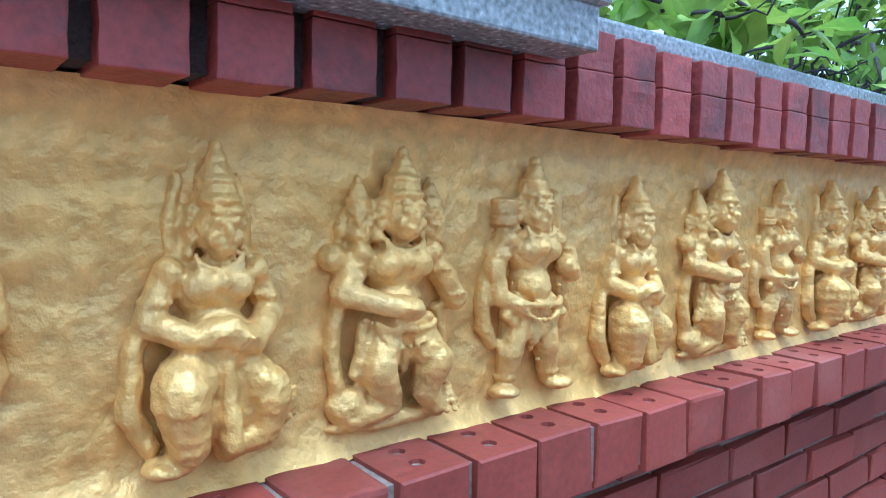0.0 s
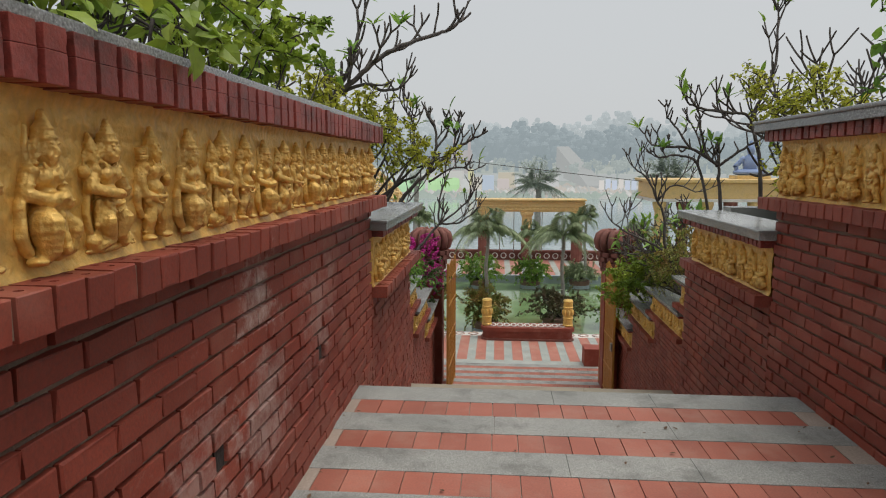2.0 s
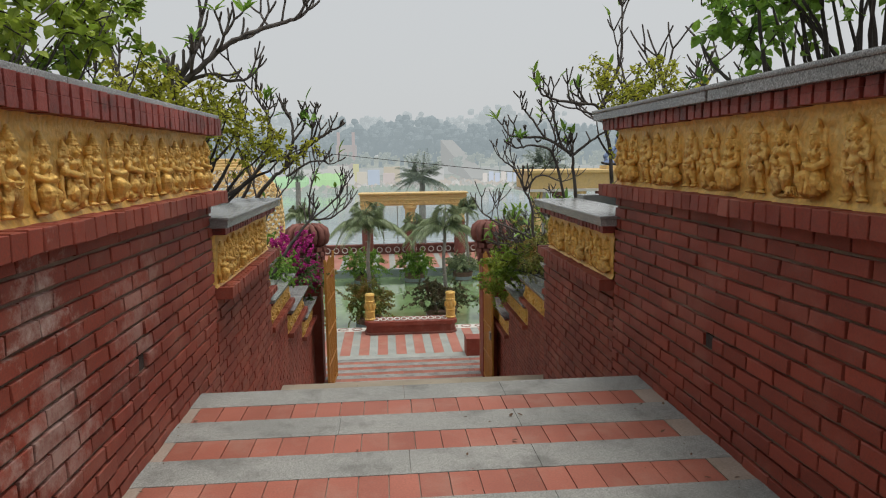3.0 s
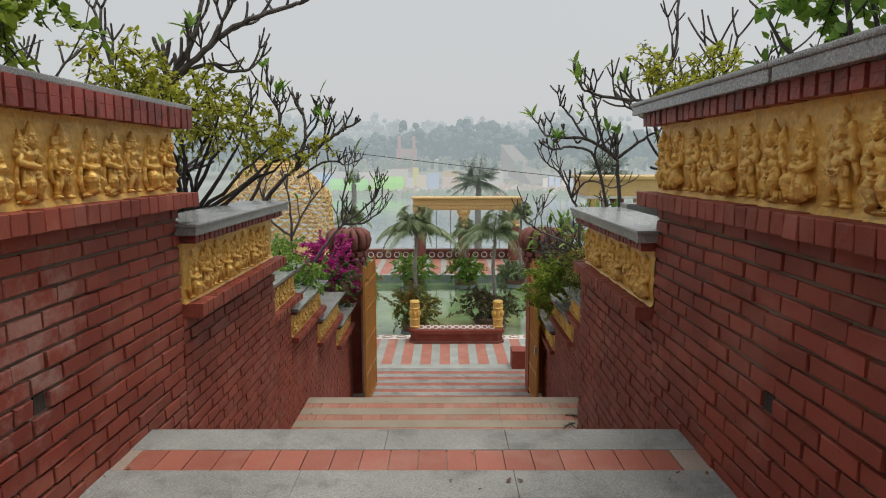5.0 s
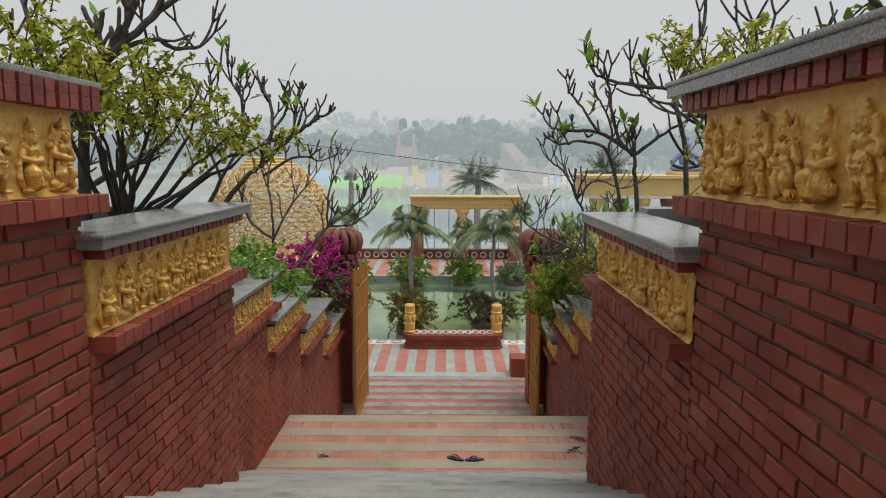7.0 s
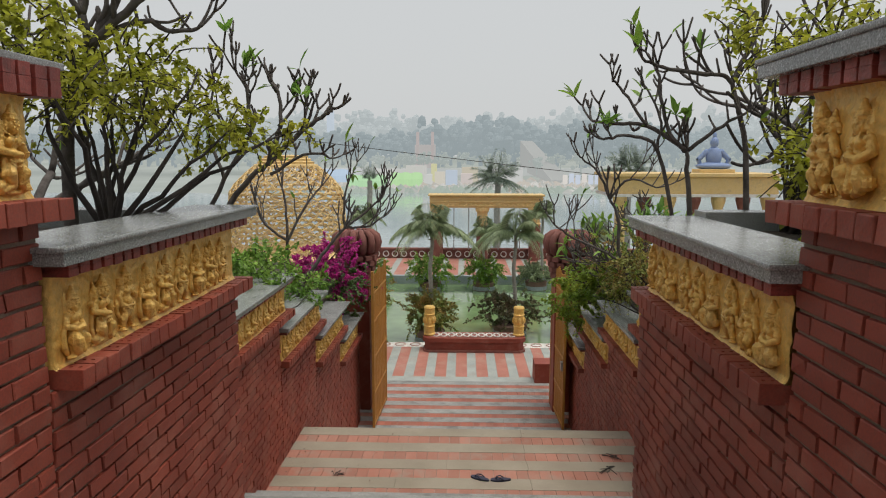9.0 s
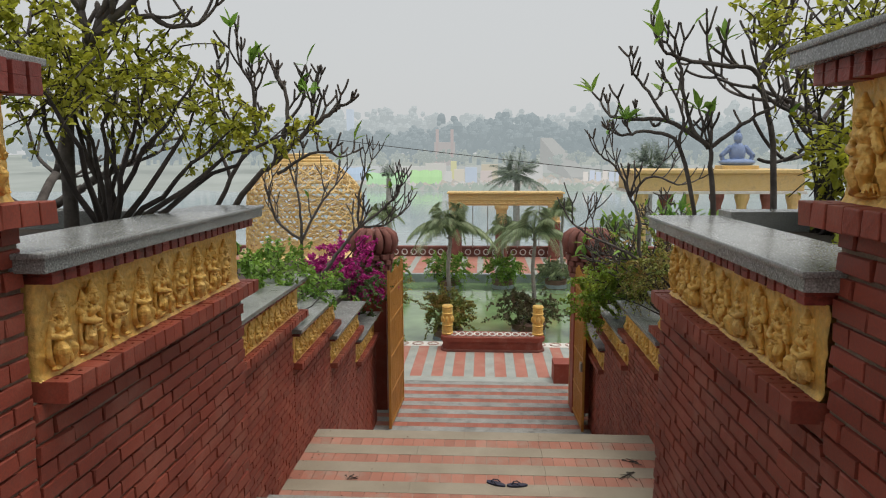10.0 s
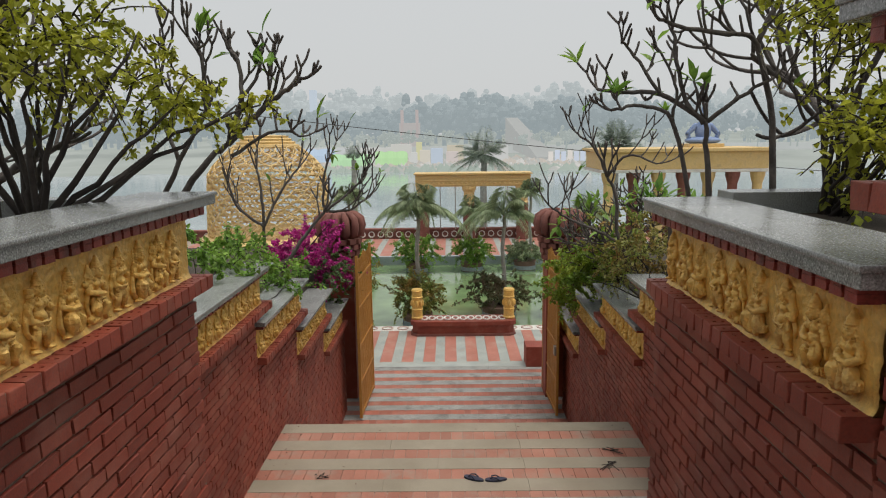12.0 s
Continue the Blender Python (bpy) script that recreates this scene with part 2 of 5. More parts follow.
for i in range(1, n):
    xa, xb, zz = x0 + (x1 - x0) * (i - 1) / (n - 1), x0 + (x1 - x0) * i / (n - 1), Z2 + i * (Z3 - Z2) / n
    part("step", boxbm(xa - 0.01, xb, YR2, YL2, zz - 0.5, zz, bevel=0.006), STEPSTONE, flight2)
lower = striped("floor_gate_landing", 16.6, 21.1, Z3, YR2 - 0.3, YL2 + 0.3, "striped landing of pale granite strips and terracotta tiles")



def worn(vf, rnd, amount=0.003):
    """The same brick with uneven, chipped arrises."""
    v, f = vf
    out = []
    for x, y, z in v:
        k = amount * (2.2 if rnd.random() < 0.12 else 1.0)
        out.append((x + rnd.uniform(-k, k), y + (rnd.uniform(-k, k) if y < 0.01 else 0), z + rnd.uniform(-k, k)))
    return out, f


WEAR = random.Random(5)
BRICK_MES = [mesh_of("brick", worn(chamfered(BL - 0.012, 0.035, COURSE - 0.017), WEAR), BRICK) for k in range(8)]
WALL_JOBS = []


def brick_wall(name, x0, x1, face, side, back, z0, z1, label, foot=None, single=(None, None)):
    """A brick wall along x. side: +1 where its face looks to -y (left of the stairs), -1 where it looks to +y. foot(x): the lowest visible height."""
    w = thing(name, label, "wall", "", "structure")
    ya, yb = sorted((face + side * 0.019, back))
    part("core", boxbm(x0, x1, ya, yb, z0, z1), MORTAR, w)
    WALL_JOBS.append((w, x0, x1, face, side, z0, z1, foot, single))
    return w


L1Z = 1.27
for nm, f, s, bk in (("wall_left", YL, 1, 1.0), ("wall_right", YR, -1, -2.74)):
    brick_wall(nm + "_upper", -4.0, 5.52, f, s, bk, -0.7, L1Z, "red brick retaining wall with dark recessed joints", lambda x: -0.02 if x < 4.7 else -0.7, (0.9, 4.6) if s > 0 else (1.2, 5.52))
    brick_wall(nm + "_stairs", 5.52, 7.9, f, s, bk, -1.9, 0.535, "red brick retaining wall beside the steps", lambda x: -0.42 * (x - EDGE) - 0.75, (5.52, 7.9))
for nm, f, s, bk, zs in (("wall_left", YL2, 1, 1.7, (-0.60, -1.235, -1.88, -2.525)), ("wall_right", YR2, -1, -3.9, (-0.80, -1.49, -2.04, -2.80))):
    xs = (7.6, 11.5, 13.6, 15.75, 18.2) if s > 0 else (7.6, 12.07, 14.2, 16.4, 18.2)
    for k in range(4):
        brick_wall(f"{nm}_lower_{k + 1}", xs[k], xs[k + 1], f, s, bk, -5.0, zs[k], "red brick stair wall stepping down the slope", lambda x: max(Z3, (-0.42 * (x - EDGE) - 0.8) if x < LAND2 else (Z2 - 0.53 * (x - LAND2) - 0.6)), (xs[k], xs[k + 1]))
for s, f, g in ((1, YL, YL2), (-1, YR, YR2)):
    ya, yb = sorted((f + s * 0.02, g + s * 0.4))
    block("wall_return", (7.6, 7.88, ya, yb, -3.0, 0.52), BRICK_J, 0, "short brick wall turning outwards at the stair", "wall")

# ---- ledges, friezes, brick caps and coping slabs ----
def holed(l, w, h, seed=0):
    """A perforated brick: x along the wall, y = 0 its outer face, holes in its top."""
    bm = bmesh.new()
    box(bm, 0, l, 0, w, 0, h)
    top = [f for f in bm.faces if f.normal.z > 0.9 or all(abs(v.co.z - h) < 1e-6 for v in f.verts)]
    edges = list(top[0].edges)
    bmesh.ops.delete(bm, geom=top, context="FACES_ONLY")
    for cy in (0.038, 0.078):
        ring = [bm.verts.new((l / 2 + 0.011 * math.cos(a), cy + 0.010 * math.sin(a), h)) for a in [k * math.pi / 4 for k in range(8)]]
        low = [bm.verts.new((v.co.x, v.co.y, h - 0.03)) for v in ring]
        for k in range(8):
            edges.append(bm.edges.new((ring[k], ring[(k + 1) % 8])))
            bm.faces.new((ring[k], ring[(k + 1) % 8], low[(k + 1) % 8], low[k]))
        bm.faces.new(low)
    bmesh.ops.triangle_fill(bm, use_beauty=True, edges=edges)
    bmesh.ops.recalc_face_normals(bm, faces=bm.faces[:])
    rnd = random.Random(seed)
    for v in bm.verts:
        if v.co.y < 0.001:
            v.co += Vector((rnd.uniform(-0.003, 0.003), rnd.uniform(-0.004, 0.003), rnd.uniform(-0.003, 0.003)))
    front = [e for e in bm.edges if all(v.co.y < 0.01 for v in e.verts)]
    bmesh.ops.bevel(bm, geom=front, offset=0.0028, segments=1, affect="EDGES")
    me = bpy.data.meshes.new("brick")
    bm.to_mesh(me)
    bm.free()
    me.materials.append(BRICK)
    return me


def round_brick(l, w, h, material, r=0.007, seed=0):
    """A brick with rounded, chipped and uneven edges."""
    bm = bmesh.new()
    if h > 0.1:         # two courses with a hairline joint
        box(bm, 0, l, 0, w, 0, h * 0.56, bevel=r * 0.3)
        box(bm, 0.0005, l - 0.0005, 0.0005, w, h * 0.56 + 0.0008, h, bevel=r * 0.3)
    else:
        box(bm, 0, l, 0, w, 0, h, bevel=r)
    bmesh.ops.subdivide_edges(bm, edges=[e for e in bm.edges if e.calc_length() > 0.04], cuts=3, use_grid_fill=True)
    for v in bm.verts:
        k = noise.noise_vector(v.co * 45 + Vector((seed * 7.3, 0, 0))) * 0.0016 + noise.noise_vector(v.co * 14 + Vector((seed * 3.1, 5, 0))) * 0.0016
        v.co += k
    me = bpy.data.meshes.new("brick")
    bm.to_mesh(me)
    bm.free()
    me.materials.append(material)
    return me


LEDGE_P, CAP_P = 0.108, 0.094
LEDGE_ME = [holed(LEDGE_P - 0.009, 0.2, 0.088, k) for k in range(5)] + [round_brick(LEDGE_P - 0.009, 0.2, 0.088, BRICK)]
CAP_MES = [round_brick(CAP_P - 0.021, 0.14, 0.13, CAPBRICK, 0.007, k) for k in range(7)]
FRIEZES = []


def frieze(x0, x1, face, side, z, height, slabs, over, cap_h, near_end, label, pitch, hero):
    """The band above a wall: a brick ledge, the gold panel, brick caps and granite slabs. z: top of the ledge."""
    def y(o):          # o metres out from the wall's face towards the stairs
        return face - side * o
    led = thing("brick_ledge", "projecting ledge of red perforated bricks on edge", "ledge", "brick ledges", "structure")
    n = int(round((x1 + 0.08 - x0) / LEDGE_P))
    rot = 0 if side > 0 else 180
    for i in range(n):
        xx = x0 + i * (x1 + 0.08 - x0) / n
        out = 0.115 + random.uniform(-0.004, 0.003)
        me = random.choice(LEDGE_ME)
        m = Matrix.Translation((xx + (0 if side > 0 else LEDGE_P - 0.01), y(out), z - 0.088 + random.uniform(-0.002, 0.002))) @ Matrix.Rotation(radians(rot + random.uniform(-0.7, 0.7)), 4, "Z") @ Matrix.Rotation(radians(random.uniform(-0.6, 0.6)), 4, "X")
        place("brick", me, m, led)
    ya, yb = sorted((y(0.104), y(-0.085)))
    part("mortar_bed", boxbm(x0 + 0.02, x1 + 0.04, ya, yb, z - 0.082, z - 0.006), MORTAR, led)
    fr = thing("gold_frieze", label, "frieze", "gold friezes", "structure")
    FRIEZES.append((fr, x0, x1, y(0.0), side, z, height, pitch, hero))
    ya, yb = sorted((y(0.0) + side * 0.012, y(-0.30)))
    part("backing", boxbm(x0 + 0.01, x1 - 0.03, ya, yb, z - 0.01, z + height), GOLD, fr)
    cp = thing("brick_cap", "row of maroon painted bricks under the coping", "brick cap", "brick caps", "structure")
    n = int(round((x1 + 0.10 - x0) / CAP_P))
    for i in range(n):
        xx = x0 + i * (x1 + 0.10 - x0) / n
        m = Matrix.Translation((xx + (0 if side > 0 else CAP_P - 0.01), y(0.085 + random.uniform(-0.004, 0.003)), z + height + random.uniform(-0.004, 0.002))) @ Matrix.Rotation(radians(rot + random.uniform(-1, 1)), 4, "Z") @ Matrix.Diagonal((1, 1, cap_h / 0.13, 1))
        place("brick", random.choice(CAP_MES), m, cp)
    ya, yb = sorted((y(0.06), y(-0.3)))
    part("mortar_bed", boxbm(x0 + 0.02, x1 + 0.06, ya, yb, z + height + 0.004, z + height + cap_h - 0.004), DARKJOINT, cp)
    for sx0, sx1, o, zo, th in slabs:
        ya, yb = sorted((y(o), y(-0.36)))
        zb = z + height + cap_h + zo
        bm = bmesh.new()
        if th > 0.05:       # a thin lip that oversails the slab below it
            box(bm, sx0 + 0.012, sx1 - 0.015, ya + (0 if side < 0 else 0.012), yb - (0.012 if side < 0 else 0), zb, zb + th - 0.025, bevel=0.004)
            box(bm, sx0, sx1 - 0.003, ya, yb, zb + th - 0.026, zb + th, bevel=0.009)
        else:
            box(bm, sx0, sx1 - 0.003, ya, yb, zb, zb + th, bevel=0.006)
        sl = part("coping_slab", bm, GRANITE)
        tagged(sl, "polished grey granite coping slab on the brick wall", "coping", "coping slabs", "structure")


frieze(-4.0, 5.52, YL, 1, 1.355, 0.40, [(-4.0, -1.3, 0.155, -0.045, 0.08), (-1.3, 0.70, 0.155, -0.045, 0.08), (0.70, 3.2, 0.06, 0, 0.032), (3.2, 5.68, 0.06, 0, 0.032)], 0, 0.12, 0, "gold painted plaster frieze with relief figures", 0.232, True)
frieze(-4.0, 5.52, YR, -1, 1.355, 0.41, [(-4.0, -0.9, 0.14, 0, 0.08), (-0.9, 1.9, 0.14, 0, 0.08), (1.9, 3.8, 0.14, 0, 0.08), (3.8, 5.72, 0.14, 0, 0.08)], 0, 0.075, 0, "gold painted plaster frieze with relief figures", 0.232, True)
frieze(5.56, 7.85, YL, 1, 0.62, 0.40, [(5.45, 8.05, 0.14, 0, 0.08)], 0, 0.06, 0, "gold frieze with relief figures beside the steps", 0.232, True)
frieze(5.54, 7.65, YR, -1, 0.60, 0.37, [(5.46, 7.80, 0.14, 0, 0.08)], 0, 0.06, 0, "gold frieze with relief figures beside the steps", 0.232, True)
for s, f, xs, zs in ((1, YL2, (8.6, 11.5, 13.6, 15.75), (-0.51, -1.15, -1.795, -2.44)), (-1, YR2, (9.2, 12.07, 14.2, 16.4), (-0.82, -1.407, -1.954, -2.74))):
    for k in range(4):
        xe = (xs[k + 1] + 0.3) if k < 3 else xs[k] + 2.2
        frieze(xs[k], xe, f, s, zs[k], 0.36, [(xs[k] - 0.08, xe + 0.15, 0.14, 0, 0.06)], 0, 0.05, 0, "small gold frieze with relief figures on the stair wall", 0.232, False)


# ---- relief figures and plaster of the friezes ----
BALLS = {}


def blob(bm, c, r, seg=12):
    if seg not in BALLS:
        n = seg // 2 + 1
        pts = [(0, 0, -1)] + [(math.sin(math.pi * j / n) * math.cos(2 * math.pi * i / seg), math.sin(math.pi * j / n) * math.sin(2 * math.pi * i / seg), -math.cos(math.pi * j / n)) for j in range(1, n) for i in range(seg)] + [(0, 0, 1)]
        last = len(pts) - 1
        fs = [(0, 1 + (i + 1) % seg, 1 + i) for i in range(seg)]
        for j in range(n - 2):
            fs += [(1 + j * seg + i, 1 + j * seg + (i + 1) % seg, 1 + (j + 1) * seg + (i + 1) % seg, 1 + (j + 1) * seg + i) for i in range(seg)]
        fs += [(last, 1 + (n - 2) * seg + i, 1 + (n - 2) * seg + (i + 1) % seg) for i in range(seg)]
        BALLS[seg] = pts, fs
    pts, fs = BALLS[seg]
    v = [bm.verts.new((c[0] + p[0] * r[0], c[1] + p[1] * r[1], c[2] + p[2] * r[2])) for p in pts]
    for f in fs:
        bm.faces.new([v[i] for i in f])


def limb(bm, pts, radii):
    for (a, b), (ra, rb) in zip(zip(pts, pts[1:]), zip(radii, radii[1:])):
        a, b = Vector(a), Vector(b)
        k = max(2, int((b - a).length / (0.5 * min(ra, rb))))
        for i in range(k + 1):
            f = i / k
            r = ra + (rb - ra) * f
            blob(bm, a.lerp(b, f), (r, r, r), 8)


def head(bm, x, z, s=1.0, y=-0.014):
    blob(bm, (x, y, z), (0.0255 * s, 0.024 * s, 0.029 * s))
    blob(bm, (x, y - 0.010 * s, z - 0.018 * s), (0.015 * s, 0.014 * s, 0.012 * s))
    for k in range(5):          # tiers of the crown
        r = (0.026, 0.022, 0.0215, 0.016, 0.012)[k]
        blob(bm, (x, y - 0.001, z + (0.022 + 0.0085 * k) * s), (r * s, r * 0.95 * s, 0.0085 * s))
    blob(bm, (x, y, z + 0.066 * s), (0.0075 * s, 0.0075 * s, 0.010 * s))
    blob(bm, (x, y - 0.025 * s, z - 0.003 * s), (0.0048 * s, 0.006 * s, 0.0085 * s), 8)
    for e in (-1, 1):
        blob(bm, (x + e * 0.010 * s, y - 0.0205 * s, z + 0.0045 * s), (0.0068 * s, 0.0042 * s, 0.0036 * s), 8)
        blob(bm, (x + e * 0.010 * s, y - 0.021 * s, z + 0.0125 * s), (0.0085 * s, 0.004 * s, 0.0022 * s), 8)
        blob(bm, (x + e * 0.013 * s, y - 0.016 * s, z - 0.009 * s), (0.008 * s, 0.007 * s, 0.008 * s), 8)
        for k in range(4):      # hair and earrings beside the face
            blob(bm, (x + e * (0.027 + 0.003 * (k % 2)) * s, y + 0.004, z + (0.012 - 0.012 * k) * s), (0.007 * s, 0.010 * s, 0.0068 * s), 8)
    blob(bm, (x, y - 0.023 * s, z - 0.0135 * s), (0.009 * s, 0.0042 * s, 0.0022 * s), 8)
    blob(bm, (x, y - 0.0225 * s, z - 0.0185 * s), (0.007 * s, 0.0042 * s, 0.0024 * s), 8)


def beads(bm, x, y, z, w, h, n, r):
    for k in range(n):
        a = math.pi * k / (n - 1)
        blob(bm, (x + w * math.cos(a), y - 0.004 * math.sin(a), z - h * math.sin(a)), (r, r, r), 6)


def ring(bm, c, r, t):
    for k in range(10):
        a = 2 * math.pi * k / 10
        blob(bm, (c[0] + r * math.cos(a), c[1] + r * math.sin(a), c[2]), (t, t, t), 6)


def torso(bm, z, w=0.044, y=-0.012):
    blob(bm, (0, y, z), (w, 0.024, 0.030))
    blob(bm, (0, y, z - 0.038), (w * 0.80, 0.024, 0.030))
    blob(bm, (0, y - 0.014, z - 0.045), (w * 0.5, 0.016, 0.020))
    for e in (-1, 1):
        blob(bm, (e * w * 0.45, y - 0.015, z + 0.004), (w * 0.44, 0.014, 0.016))
        blob(bm, (e * (w + 0.004), y, z + 0.016), (0.017, 0.018, 0.015))
    beads(bm, 0, y - 0.017, z + 0.032, 0.026, 0.012, 11, 0.0034)
    blob(bm, (0, y - 0.024, z + 0.008), (0.008, 0.006, 0.009))
    beads(bm, 0, y - 0.019, z + 0.030, 0.027, 0.022, 11, 0.0030)
    beads(bm, 0, y - 0.022, z - 0.060, w * 0.85, 0.006, 13, 0.0052)
    beads(bm, 0, y - 0.024, z - 0.066, w * 0.8, 0.018, 11, 0.0042)


def arm(bm, pts, radii):
    limb(bm, pts, radii)
    ring(bm, Vector(pts[0]).lerp(Vector(pts[1]), 0.55), radii[0] * 1.02, 0.0035)
    ring(bm, Vector(pts[-2]).lerp(Vector(pts[-1]), 0.7), radii[-1] * 1.05, 0.003)


def figure(kind, voxel):
    rnd = random.Random(11 + kind)
    bm = bmesh.new()
    if kind == 0:       # standing, one arm raised to a club on the shoulder
        head(bm, 0.002, 0.238, 0.95)
        torso(bm, 0.185, 0.042)
        arm(bm, [(-0.048, -0.010, 0.198), (-0.066, -0.012, 0.168), (-0.058, -0.018, 0.13), (-0.034, -0.030, 0.118)], [0.015, 0.016, 0.013, 0.012])
        arm(bm, [(0.048, -0.010, 0.198), (0.074, -0.012, 0.182), (0.078, -0.020, 0.156), (0.056, -0.026, 0.168)], [0.015, 0.015, 0.013, 0.013])
        for k in range(5):
            blob(bm, (-0.046, -0.008, 0.222 + 0.007 * k), (0.019, 0.019, 0.0048))
        limb(bm, [(0.044, -0.008, 0.252), (0.048, -0.010, 0.212)], [0.016, 0.011])
        for k in range(9):      # pleated skirt
            x = -0.040 + 0.010 * k
            limb(bm, [(x, -0.016, 0.125), (x * 1.28, -0.023, 0.074 + 0.016 * abs(k - 4) / 2)], [0.0085, 0.0088])
        limb(bm, [(-0.022, -0.012, 0.105), (-0.036, -0.018, 0.062), (-0.036, -0.010, 0.018)], [0.022, 0.018, 0.012])
        limb(bm, [(0.024, -0.012, 0.105), (0.036, -0.016, 0.058), (0.046, -0.010, 0.018)], [0.022, 0.018, 0.012])
        for x in (-0.036, 0.046):
            ring(bm, (x, -0.010, 0.026), 0.014, 0.0036)
        blob(bm, (-0.046, -0.020, 0.010), (0.022, 0.018, 0.009))
        blob(bm, (0.058, -0.020, 0.010), (0.024, 0.016, 0.009))
        limb(bm, [(-0.064, -0.004, 0.19), (-0.078, -0.006, 0.13), (-0.074, -0.006, 0.09), (-0.058, -0.008, 0.07)], [0.010, 0.012, 0.011, 0.008])
        limb(bm, [(0.064, -0.006, 0.148), (0.080, -0.006, 0.11), (0.074, -0.006, 0.085)], [0.012, 0.011, 0.008])
    elif kind == 1:     # kneeling, stout belly, hands joined
        head(bm, 0.005, 0.226, 1.08)
        torso(bm, 0.168, 0.046)
        blob(bm, (0.0, -0.020, 0.118), (0.042, 0.028, 0.034))
        arm(bm, [(-0.052, -0.008, 0.18), (-0.074, -0.014, 0.142), (-0.036, -0.038, 0.128), (0.004, -0.046, 0.134)], [0.016, 0.016, 0.014, 0.014])
        arm(bm, [(0.052, -0.008, 0.18), (0.070, -0.014, 0.142), (0.034, -0.038, 0.122), (0.010, -0.046, 0.128)], [0.016, 0.016, 0.014, 0.014])
        limb(bm, [(-0.022, -0.018, 0.098), (-0.050, -0.038, 0.080), (-0.040, -0.034, 0.036), (-0.046, -0.022, 0.014)], [0.028, 0.033, 0.024, 0.016])
        limb(bm, [(0.022, -0.018, 0.095), (0.054, -0.032, 0.070), (0.050, -0.030, 0.030), (0.004, -0.028, 0.018)], [0.026, 0.026, 0.017, 0.012])
        blob(bm, (-0.062, -0.024, 0.010), (0.026, 0.018, 0.010))
        blob(bm, (0.074, -0.020, 0.052), (0.020, 0.020, 0.024))
        for k in range(4):
            ring(bm, (0.074, -0.020, 0.040 + 0.009 * k), 0.019, 0.003)
        limb(bm, [(-0.066, -0.006, 0.165), (-0.088, -0.008, 0.11), (-0.094, -0.010, 0.06), (-0.074, -0.012, 0.030)], [0.010, 0.013, 0.015, 0.012])
        blob(bm, (0.0, -0.020, 0.062), (0.062, 0.024, 0.040))
        limb(bm, [(0.0, -0.040, 0.1), (0.004, -0.044, 0.03)], [0.010, 0.014])
        for e in (-1, 1):
            limb(bm, [(e * 0.034, 0, 0.268), (e * 0.044, 0, 0.23), (e * 0.040, 0, 0.195)], [0.008, 0.012, 0.010])
    else:               # three heads, one leg crossed, arms before the chest
        head(bm, 0.0, 0.236, 1.0, -0.022)
        head(bm, -0.050, 0.222, 0.74, -0.008)
        head(bm, 0.052, 0.224, 0.74, -0.008)
        torso(bm, 0.178, 0.046)
        arm(bm, [(-0.050, -0.010, 0.19), (-0.074, -0.018, 0.154), (-0.034, -0.040, 0.142), (0.0, -0.046, 0.136)], [0.016, 0.016, 0.013, 0.013])
        arm(bm, [(0.050, -0.010, 0.19), (0.074, -0.016, 0.162), (0.090, -0.016, 0.138)], [0.016, 0.016, 0.016])
        limb(bm, [(-0.056, -0.006, 0.18), (-0.084, -0.010, 0.19)], [0.012, 0.016])
        limb(bm, [(0.0, -0.028, 0.145), (-0.036, -0.032, 0.05)], [0.012, 0.010])
        limb(bm, [(-0.020, -0.012, 0.11), (-0.034, -0.028, 0.072), (-0.014, -0.026, 0.03), (-0.060, -0.018, 0.014)], [0.025, 0.023, 0.015, 0.012])
        limb(bm, [(0.022, -0.012, 0.11), (0.044, -0.030, 0.074), (0.036, -0.024, 0.038), (0.058, -0.022, 0.014)], [0.025, 0.024, 0.016, 0.012])
        for k in range(8):
            limb(bm, [(-0.046 + 0.013 * k, -0.020, 0.120), (-0.058 + 0.0165 * k, -0.020, 0.066 + 0.008 * (k % 2))], [0.008, 0.0075])
        limb(bm, [(-0.070, -0.006, 0.145), (-0.082, -0.008, 0.09), (-0.074, -0.010, 0.045)], [0.011, 0.010, 0.011])
        limb(bm, [(0.070, -0.006, 0.125), (0.080, -0.008, 0.075)], [0.010, 0.008])
        for k in range(4):
            ring(bm, (0.066, -0.020, 0.014 + 0.008 * k), 0.020 - 0.003 * k, 0.0045)
        blob(bm, (-0.060, -0.012, 0.03), (0.030, 0.016, 0.022))
        blob(bm, (0.0, -0.008, 0.006), (0.095, 0.016, 0.010))
    for k in range(10):
        blob(bm, (rnd.uniform(-0.05, 0.05), -0.012 - rnd.random() * 0.012, rnd.uniform(0.03, 0.2)), [rnd.uniform(0.003, 0.006)] * 3, 6)
    bmesh.ops.scale(bm, vec=(0.84 if kind == 1 else 0.95, 1.25, 1.06), verts=bm.verts[:])
    me = bpy.data.meshes.new("relief")
    bm.to_mesh(me)
    bm.free()
    tmp = new("relief_source", me)
    rm = tmp.modifiers.new("remesh", "REMESH")
    rm.mode, rm.voxel_size, rm.use_smooth_shade = "VOXEL", voxel, True
    bpy.context.view_layer.update()
    out = bpy.data.meshes.new_from_object(tmp.evaluated_get(bpy.context.evaluated_depsgraph_get()))
    bpy.data.objects.remove(tmp)
    for v in out.vertices:
        w = noise.noise_vector(v.co * 170) * 0.0008 + noise.noise_vector(v.co * 75) * 0.0013 + noise.noise_vector(v.co * 30) * 0.0018
        v.co += w
    out.materials.clear()
    out.materials.append(GOLD)
    out.polygons.foreach_set("use_smooth", [True] * len(out.polygons))
    out.name = "relief_figure"
    return out


